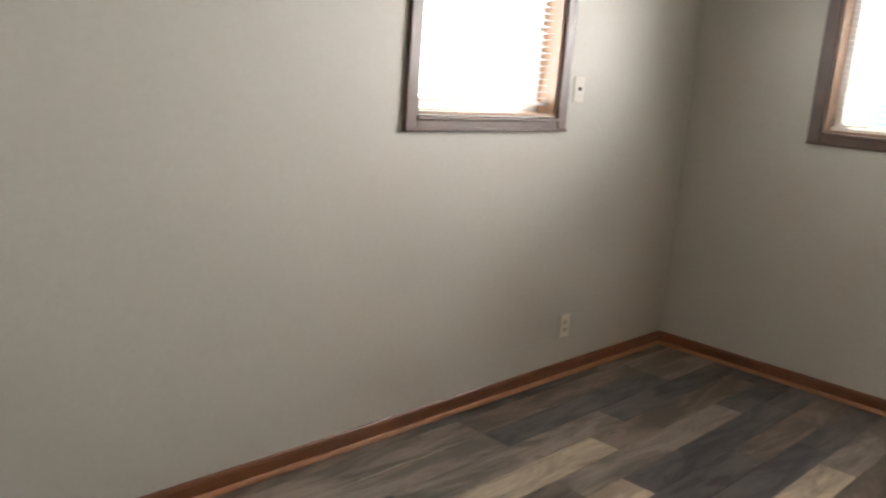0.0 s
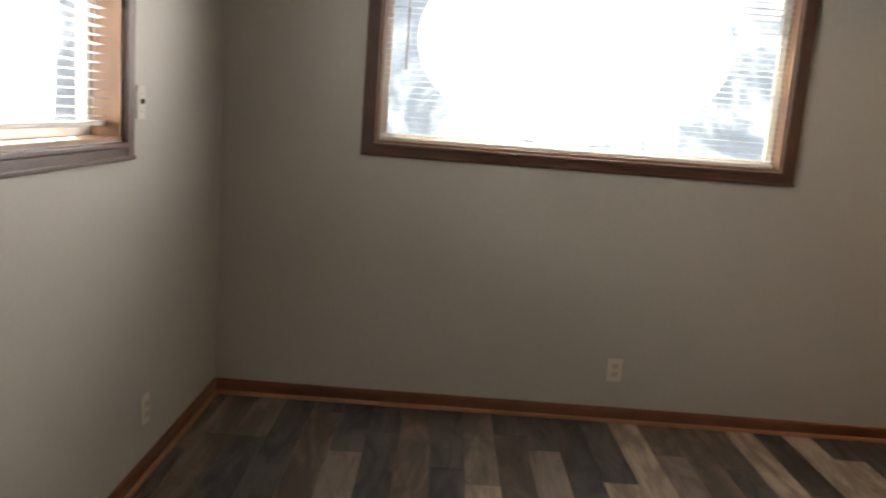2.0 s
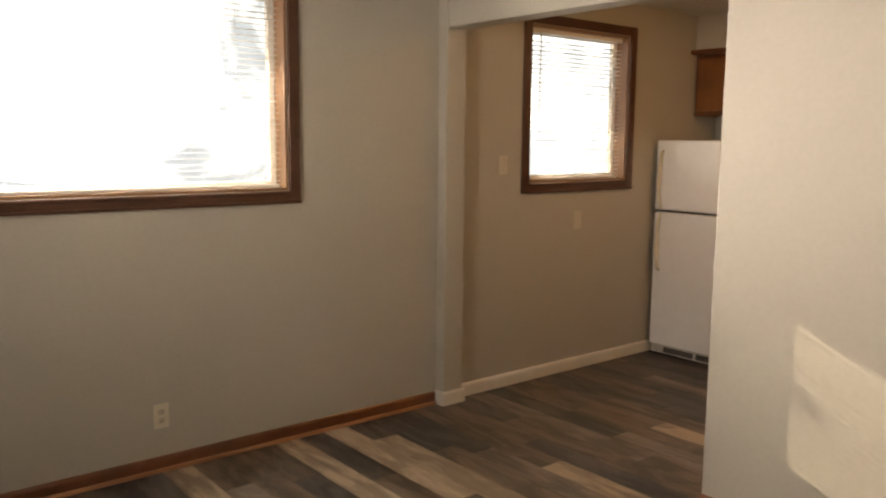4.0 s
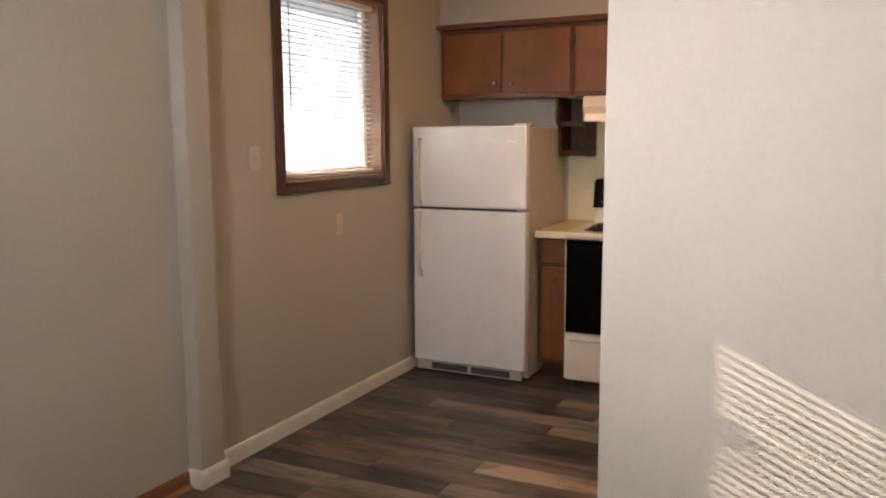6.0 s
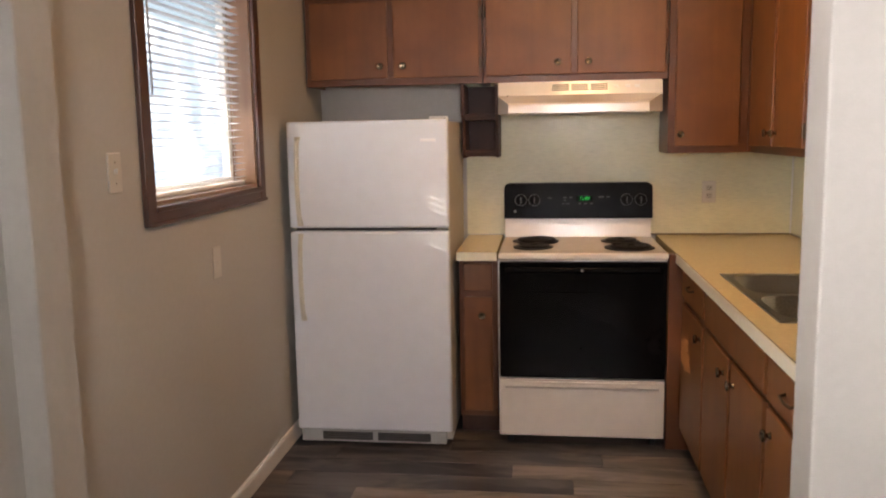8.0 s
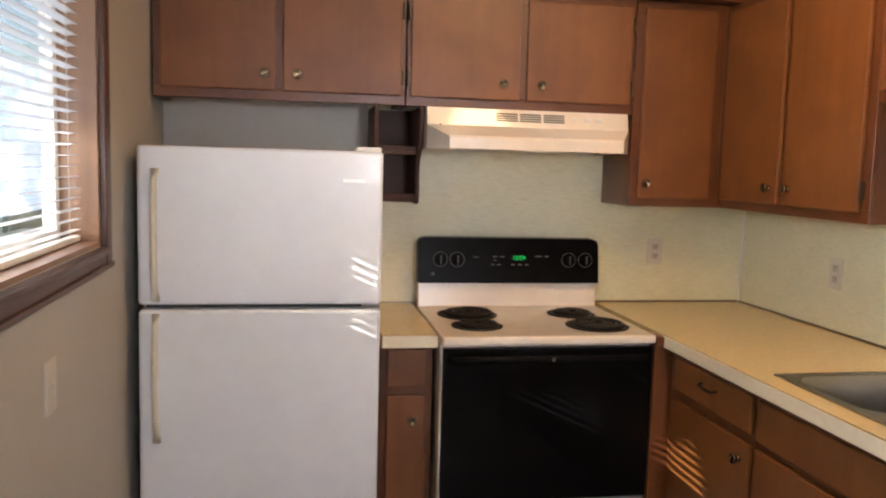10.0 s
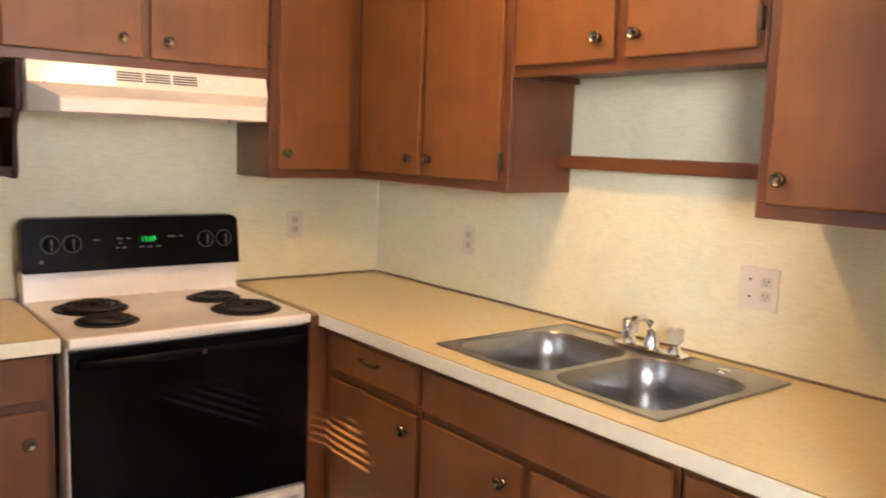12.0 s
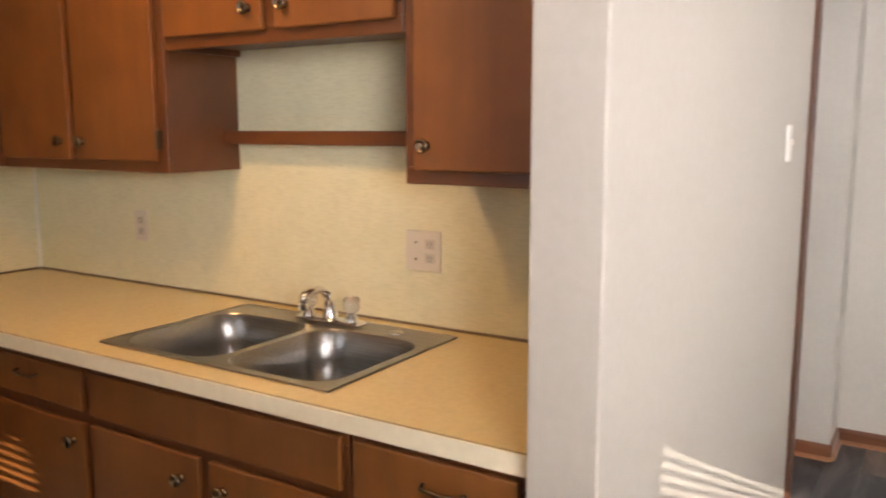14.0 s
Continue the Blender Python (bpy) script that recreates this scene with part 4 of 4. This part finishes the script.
# ---- stove ----
def stove():
    y0, y1, xf = 3.058, 3.822, 3.350
    st = thing("stove", (3.65, 3.44, 0), "almond electric range with black oven door and control panel", "stove")
    part("body", bm_box((xf + 0.03, y0 + 0.004, 0.035), (4.02, y1 - 0.004, 0.893), 0.003), M_BISQUE, st)
    part("drawer", bm_box((xf, y0 + 0.002, 0.045), (xf + 0.0295, y1 - 0.002, 0.322), 0.008, 2), M_BISQUE, st, "almond storage drawer")
    part("drawer_lip", bm_prism([(xf - 0.012, 0.292), (xf + 0.004, 0.275), (xf + 0.004, 0.316), (xf - 0.010, 0.312)], "y", y0 + 0.03, y1 - 0.03, bevel=0.002), M_BISQUE, st)
    door = part("oven_door", bm_box((xf - 0.006, y0 + 0.003, 0.332), (xf + 0.0295, y1 - 0.003, 0.880), 0.006, 2), M_BLACK, st, "glossy black oven door")
    part("window_panel", bm_box((xf - 0.0075, y0 + 0.12, 0.43), (xf - 0.0055, y1 - 0.12, 0.74), 0.0006), M_BLACK, door)
    bar = [(xf - 0.006, y1 - 0.03, 0.842), (xf - 0.034, y1 - 0.045, 0.846), (xf - 0.041, y1 - 0.09, 0.847), (xf - 0.042, (y0 + y1) / 2, 0.848), (xf - 0.041, y0 + 0.09, 0.847), (xf - 0.034, y0 + 0.045, 0.846), (xf - 0.006, y0 + 0.03, 0.842)]
    part("handle", bm_tube(bar, 0.012, 12, squash=(0.8, 1.2)), M_BLACKM, door)
    part("badge", bm_box((xf - 0.0545, 3.435, 0.843), (xf - 0.051, 3.447, 0.855), 0.001), M_CHROME, door)
    part("side_trim", bm_box((xf - 0.002, y1 - 0.0028, 0.05), (xf + 0.03, y1 + 0.0005, 0.885)), M_PLWHITE, st)
    part("cooktop", bm_box((xf - 0.022, y0, 0.893), (3.955, y1, 0.924), 0.008, 3), M_BISQUE, st, "almond enamel cooktop")
    for x, y, r in ((3.735, 3.655, 0.102), (3.515, 3.665, 0.080), (3.735, 3.235, 0.080), (3.50, 3.215, 0.102)):
        b = part("burner", bm_lathe([(r + 0.013, 0.0), (r + 0.015, 0.004), (r + 0.006, 0.005), (r - 0.004, 0.001), (0.0, 0.001)], (x, y, 0.924), (0, 0, 1), 32), M_COIL, st, "black coil burner with drip pan")
        bmc = bmesh.new()
        turns = 4
        pts = []
        for k in range(turns * 20 + 1):
            a = 2 * math.pi * k / 20
            rr = 0.016 + (r - 0.020) * k / (turns * 20)
            pts.append((x + rr * math.cos(a), y + rr * math.sin(a), 0.9335))
        part("coil", bm_tube(pts, (r - 0.02) / turns * 0.40, 6, bmc), M_COIL, b)
    part("riser", bm_prism([(3.925, 0.923), (3.94, 1.022), (4.02, 1.022), (4.02, 0.90), (3.956, 0.90)], "y", y0 + 0.004, y1 - 0.004, bevel=0.002), M_BISQUE, st, "almond riser under the controls")
    # black control panel with rounded upper corners, leaning back
    r = 0.028
    out = [(y0, 1.022), (y1, 1.022)]
    for cy, a0 in ((y1 - r, 0), (y0 + r, 90)):
        for k in range(7):
            a = radians(a0 + 15 * k)
            out.append((cy + r * math.cos(a), 1.205 - r + r * math.sin(a)))
    bm = bm_prism(out, "x", 3.905, 3.975, bevel=0.004)
    for v in bm.verts:
        v.co.x += (v.co.z - 1.022) * 0.13
    panel = part("control_panel", bm, M_BLACKM, st, "black control panel with green clock")

    def px(z):
        return 3.905 + (z - 1.022) * 0.13
    up = Vector((-1, 0, 0.13)).normalized()
    for y in (y1 - 0.088, y1 - 0.158, y0 + 0.132, y0 + 0.060):
        zk = 1.118
        bmr = bm_lathe([(0.031, 0.0), (0.031, 0.0007), (0.0285, 0.0007), (0.0285, 0.0)], (px(zk) - 0.0003, y, zk), up, 28)
        part("dial_ring", bmr, M_GREY, panel)
        kn = part("dial", bm_lathe([(0.0235, 0.0), (0.022, 0.015), (0.020, 0.0185), (0.0, 0.0195)], (px(zk), y, zk), up, 20), M_BLACKM, panel)
        part("pointer", bm_box((px(zk) - 0.0215, y - 0.002, zk - 0.018), (px(zk) - 0.0192, y + 0.002, zk + 0.018), 0.0004), M_GREY, kn)
    zd = 1.125
    part("display", bm_box((px(zd) - 0.003, 3.365, zd - 0.014), (px(zd) + 0.002, 3.445, zd + 0.016), 0.0008), M_BLACK, panel)
    cu = bpy.data.curves.new("clock_digits", "FONT")
    cu.body, cu.size, cu.extrude, cu.align_x, cu.align_y = "12:09", 0.024, 0.0003, "CENTER", "CENTER"
    tmp = bpy.data.objects.new("clock_digits", cu)
    me = bpy.data.meshes.new_from_object(tmp)
    bpy.data.objects.remove(tmp)
    me.materials.append(M_GREEN)
    cl = new("clock_digits", me)
    cl.parent = panel
    cl.matrix_world = Matrix.Translation((px(zd) - 0.0036, 3.405, zd)) @ Matrix(((0, 0, -1), (-1, 0, 0), (0, 1, 0))).to_4x4()
    tagged(cl, "glowing green clock digits")
    for y, z, w in ((3.505, 1.130, 0.020), (3.475, 1.130, 0.016), (3.515, 1.098, 0.014), (3.490, 1.098, 0.014), (3.43, 1.098, 0.016), (3.40, 1.098, 0.016), (3.37, 1.098, 0.016), (3.32, 1.132, 0.030), (3.285, 1.132, 0.016), (3.585, 1.128, 0.022), (3.505, 1.115, 0.010)):
        part("button_mark", bm_box((px(z) - 0.001, y - w / 2, z - 0.0025), (px(z) + 0.002, y + w / 2, z + 0.0025)), M_GREY, panel)
    part("logo_mark", bm_cyl((px(1.06) - 0.0005, y1 - 0.058, 1.06), (-1, 0, 0.13), 0.007, 0.002, 16), M_GREY, panel)
    for x in (xf + 0.06, 3.98):
        for y in (y0 + 0.05, y1 - 0.05):
            part("foot", bm_cyl((x, y, 0.018), (0, 0, 1), 0.016, 0.036, 12), M_VENT, st)
    return st


stove()

# ---- range hood ----
HY0, HY1 = 3.05, 3.838
hood = thing("range_hood", (KE - 0.006, (HY0 + HY1) / 2, 1.557), "white under-cabinet range hood with vent slots", "range hood")


def hood_shell():
    """Canopy whose front lip is narrower than its back."""
    rows = [(3.705, 1.7135, HY0, HY1), (3.687, 1.648, HY0, HY1), (3.541, 1.606, HY0 + 0.078, HY1 - 0.055), (3.533, 1.598, HY0 + 0.08, HY1 - 0.057), (3.533, 1.558, HY0 + 0.08, HY1 - 0.057)]
    bm = bmesh.new()
    ring = [(bm.verts.new((x, y0, z)), bm.verts.new((x, y1, z))) for x, z, y0, y1 in rows]
    bk = [[bm.verts.new((KE - 0.006, y, z)) for y in (HY0, HY1)] for z in (1.7135, 1.558)]
    sd = [bm.verts.new((3.687, y, 1.558)) for y in (HY0, HY1)]
    for p, q in zip(ring, ring[1:]):
        bm.faces.new((p[0], p[1], q[1], q[0]))
    bm.faces.new((ring[0][0], bk[0][0], bk[0][1], ring[0][1]))
    for s in (0, 1):
        bm.faces.new((ring[0][s], ring[1][s], sd[s], bk[1][s], bk[0][s]))
        bm.faces.new((ring[1][s], ring[2][s], ring[3][s], ring[4][s], sd[s]))
    # recessed underside
    lift = [bm.verts.new((x, y, 1.585)) for x, y in ((3.543, HY0 + 0.09), (3.543, HY1 - 0.067), (KE - 0.02, HY1 - 0.012), (KE - 0.02, HY0 + 0.012))]
    bm.faces.new(lift)
    edge = [ring[4][0], ring[4][1], sd[1], bk[1][1], bk[1][0], sd[0]]
    low = [bm.verts.new((x, y, 1.558)) for x, y in ((3.543, HY0 + 0.09), (3.543, HY1 - 0.067), (KE - 0.02, HY1 - 0.012), (KE - 0.02, HY0 + 0.012))]
    for k in range(4):
        bm.faces.new((low[k], low[(k + 1) % 4], lift[(k + 1) % 4], lift[k]))
    bm.faces.new((edge[0], edge[1], low[1], low[0]))
    bm.faces.new((edge[1], edge[2], edge[3], low[2], low[1]))
    bm.faces.new((edge[3], edge[4], low[3], low[2]))
    bm.faces.new((edge[4], edge[5], edge[0], low[0], low[3]))
    bmesh.ops.recalc_face_normals(bm, faces=bm.faces[:])
    sharp = [e for e in bm.edges if len(e.link_faces) == 2 and e.calc_face_angle(0) > 0.3]
    bmesh.ops.bevel(bm, geom=sharp, offset=0.002, segments=2, profile=0.5, affect="EDGES")
    return bm


part("canopy", hood_shell(), M_BISQUE, hood)


def fascia_x(z):
    return 3.687 + (z - 1.648) / (1.7135 - 1.648) * 0.018


for g in range(3):
    vent = None
    ya = 3.575 - g * 0.092
    for k in range(4):
        z = 1.668 + k * 0.0085
        b = bm_box((fascia_x(z) - 0.0012, ya - 0.082, z), (fascia_x(z) + 0.003, ya, z + 0.0048))
        part("vent_slot", b, M_VENT, hood)
for y in (3.27, 3.215, 3.17):
    part("switch", bm_box((fascia_x(1.683) - 0.004, y - 0.012, 1.677), (fascia_x(1.683) + 0.003, y + 0.012, 1.690), 0.001), M_PLWHITE, hood)
part("screw", bm_cyl((3.679, 3.79, 1.646), (-1, 0, 0.4), 0.004, 0.004, 10), M_HINGE, hood)

# ---- ceiling light of the kitchen ----
cl = thing("ceiling_light", (2.55, 3.35, CEIL), "round flush ceiling light with a lit warm glass bowl", "ceiling light")
part("base_plate", bm_cyl((2.55, 3.35, CEIL - 0.012), (0, 0, 1), 0.18, 0.024, 32, bevel=0.004), M_BRASS, cl)
part("bowl", bm_lathe([(0.0, -0.085), (0.08, -0.077), (0.13, -0.054), (0.155, -0.022), (0.158, 0.0)], (2.55, 3.35, CEIL - 0.0245), (0, 0, 1), 28), M_LAMP, cl)

# ---- outside ----
structure("ground", bm_box((-60, -60, -0.5), (60, 60, -0.45)), M_GRASS, "plain lawn around the house", "ground")
# Both backdrops are self-lit cards that imitate daylight on the yard.
structure("backdrop_north", bm_box((-14, 13.0, -0.45), (48, 13.1, 4.4)), M_YARD, "glowing card standing in for the bright yard beyond the blinds", "backdrop")
structure("backdrop_west", bm_box((-10.1, -8, -0.45), (-10.0, 12.9, 4.4)), M_YARDW, "glowing card standing in for the bright yard beyond the blinds", "backdrop")


def tree(x, y, top, radius, seed, n):
    rng = random.Random(seed)
    tr = thing("tree", (x, y, -0.45), "unseen leafy tree added to dapple the sun on the windows", "tree", "garden trees")
    trunk = [(x, y, -0.46), (x + 0.05, y, 1.2), (x - 0.04, y + 0.05, 2.6), (x + 0.02, y, top - radius * 0.3)]
    bm = bmesh.new()
    rings = []
    for i, p in enumerate(trunk):
        r = 0.15 * (1 - 0.24 * i)
        rings.append([bm.verts.new((p[0] + r * math.cos(a), p[1] + r * math.sin(a), p[2])) for a in (2 * math.pi * k / 10 for k in range(10))])
    for a, c in zip(rings, rings[1:]):
        for k in range(10):
            bm.faces.new((a[k], a[(k + 1) % 10], c[(k + 1) % 10], c[k])).smooth = True
    for k in range(6):
        a = k * 1.05 + rng.uniform(-0.3, 0.3)
        s = Vector((x, y, top - radius * (1.1 - 0.12 * k)))
        e = s + Vector((math.cos(a), math.sin(a), 0.7)) * radius * 0.75
        bm_tube([s, (s + e) / 2 + Vector((0, 0, 0.08)), e], 0.035, 6, bm)
    part("trunk", bm, M_BARK, tr)
    bm = bmesh.new()
    clumps = [Vector((x + rng.gauss(0, radius * 0.5), y + rng.gauss(0, radius * 0.5), top + rng.gauss(0, radius * 0.42))) for _ in range(26)]
    for _ in range(n):
        c = rng.choice(clumps) + Vector((rng.gauss(0, 1), rng.gauss(0, 1), rng.gauss(0, 0.8))) * radius * 0.17
        u = Vector((rng.gauss(0, 1), rng.gauss(0, 1), rng.gauss(0, 1))).normalized()
        w = u.orthogonal().normalized()
        s = rng.uniform(0.05, 0.09)
        bm.faces.new([bm.verts.new(c + q) for q in (u * s, w * s * 0.5, -u * s, -w * s * 0.5)])
    part("crown", bm, M_LEAF, tr)
    return tr


# Unseen trees behind the backdrop, each placed to shade part of a window.
tree(-2.48, 15.0, 6.43, 0.40, 3, 2600)
tree(-2.07, 15.0, 6.36, 0.29, 5, 2200)
tree(-3.83, 15.0, 6.35, 0.30, 9, 700)
tree(-6.23, 15.0, 6.50, 0.30, 12, 900)
# Unseen eave: overhang and fascia drop are set to bound the sun patches.
structure("roof", bm_box((WEST - 0.95, SOUTH - 0.95, CEIL + 0.125), (KE + 0.95, NORTH + 1.22, CEIL + 0.30)), M_SIDING, "unseen plain roof slab, its eaves deepened to cut the sun", "roof")
structure("fascia", bm_box((WEST - 0.95, NORTH + 1.195, 2.405), (KE + 0.95, NORTH + 1.22, CEIL + 0.124)), M_SIDING, "unseen board added under the eave to trim the sun", "fascia")

# ---- floor planks ----
PW, PL, X0 = 0.142, 1.22, -0.297
# row: place of one joint, tone north of it, tone south of it
ROWS = {
    -14: (4.150, "b", "d"), -13: (3.110, "b", "m"), -12: (3.110, "d", "m"), -11: (3.710, "d", "m"), -10: (3.454, "b", "l"), -9: (4.250, "d", "m"),
    -8: (3.258, "d", "l"), -7: (3.850, "b", "d"), -6: (4.150, "d", "d"), -5: (4.025, "m", "l"), -4: (4.550, "d", "b"), -3: (4.406, "d", "m"),
    -2: (3.900, "d", "d"), -1: (4.133, "d", "l"), 0: (3.800, "l", "l"), 1: (4.450, "b", "m"), 2: (4.050, "b", "l"), 3: (4.350, "b", "d"),
    4: (3.670, "l", "l"), 5: (4.150, "d", "b"), 6: (3.755, "l", "d"), 7: (4.550, "d", "l"), 8: (4.250, "d", "b"), 9: (4.110, "d", "m"),
    10: (3.780, "b", "l"), 11: (4.050, "b", "d"), 12: (4.350, "d", "b"), 13: (3.550, "m", "b"), 14: (3.840, "d", "m"), 15: (4.250, "b", "b"),
    16: (3.800, "b", "l"), 17: (4.250, "d", "b"), 18: (3.950, "d", "d"), 19: (4.150, "b", "d"), 20: (3.658, "d", "m"), 21: (4.399, "d", "m"),
    22: (3.491, "d", "m"), 23: (3.750, "d", "m"), 24: (3.350, "d", "b"), 25: (4.050, "d", "d"),
}
LIGHT_ENDS = (-13, -12)   # rows whose plank against the far wall is pale too
rng = random.Random(11)
plank_mesh = {}


def plank(x0, x1, y0, y1, tone):
    w, h = round(x1 - x0, 4), round(y1 - y0, 4)
    key = (w, h, tone)
    if key not in plank_mesh:
        me = bpy.data.meshes.new("plank")
        b = 0.0012
        v = [(-w / 2, -h / 2, -0.004), (w / 2, -h / 2, -0.004), (w / 2, h / 2, -0.004), (-w / 2, h / 2, -0.004),
             (-w / 2, -h / 2, -b), (w / 2, -h / 2, -b), (w / 2, h / 2, -b), (-w / 2, h / 2, -b),
             (-w / 2 + b, -h / 2 + b, 0), (w / 2 - b, -h / 2 + b, 0), (w / 2 - b, h / 2 - b, 0), (-w / 2 + b, h / 2 - b, 0)]
        f = [(8, 9, 10, 11)] + [(i + j * 4, (i + 1) % 4 + j * 4, (i + 1) % 4 + j * 4 + 4, i + j * 4 + 4) for j in (0, 1) for i in range(4)]
        me.from_pydata(v, [], f)
        me.materials.append(PLANK[tone])
        plank_mesh[key] = me
    o = new("plank", plank_mesh[key])
    o.location = ((x0 + x1) / 2, (y0 + y1) / 2, 0)
    o.parent = floor


for k in range(-14, 31):
    a, b = max(WEST, X0 + k * PW), min(KE, X0 + (k + 1) * PW)
    if b - a < 0.01:
        continue
    lo, hi = (SOUTH, NORTH) if a < PX1 - 0.05 else (KS, KN)
    joint, north, south = ROWS.get(k, (3.4 + 0.37 * (k % 3), "d", "b"))
    y = joint - PL * math.ceil((joint - lo) / PL)
    while y < hi - 0.01:
        p, q = max(lo, y), min(hi, y + PL)
        if q - p > 0.01:
            tone = north if abs(y - joint) < 0.01 else south if abs(y + PL - joint) < 0.01 else "m" if k in LIGHT_ENDS and y > joint else rng.choice("ddbbdm")
            plank(a + 0.0006, b - 0.0006, p + 0.0006, q - 0.0006, tone)
        y += PL
# the hall beyond the partition
for k in range(11, 25):
    for p, q in ((SOUTH, 0.75), (0.75, PDOOR)):
        plank(X0 + k * PW + 0.0006 if X0 + k * PW > PX1 else PX1 + 0.0006, X0 + (k + 1) * PW - 0.0006, p + 0.0006, q - 0.0006, rng.choice("dbm")) if X0 + (k + 1) * PW > PX1 + 0.02 else None
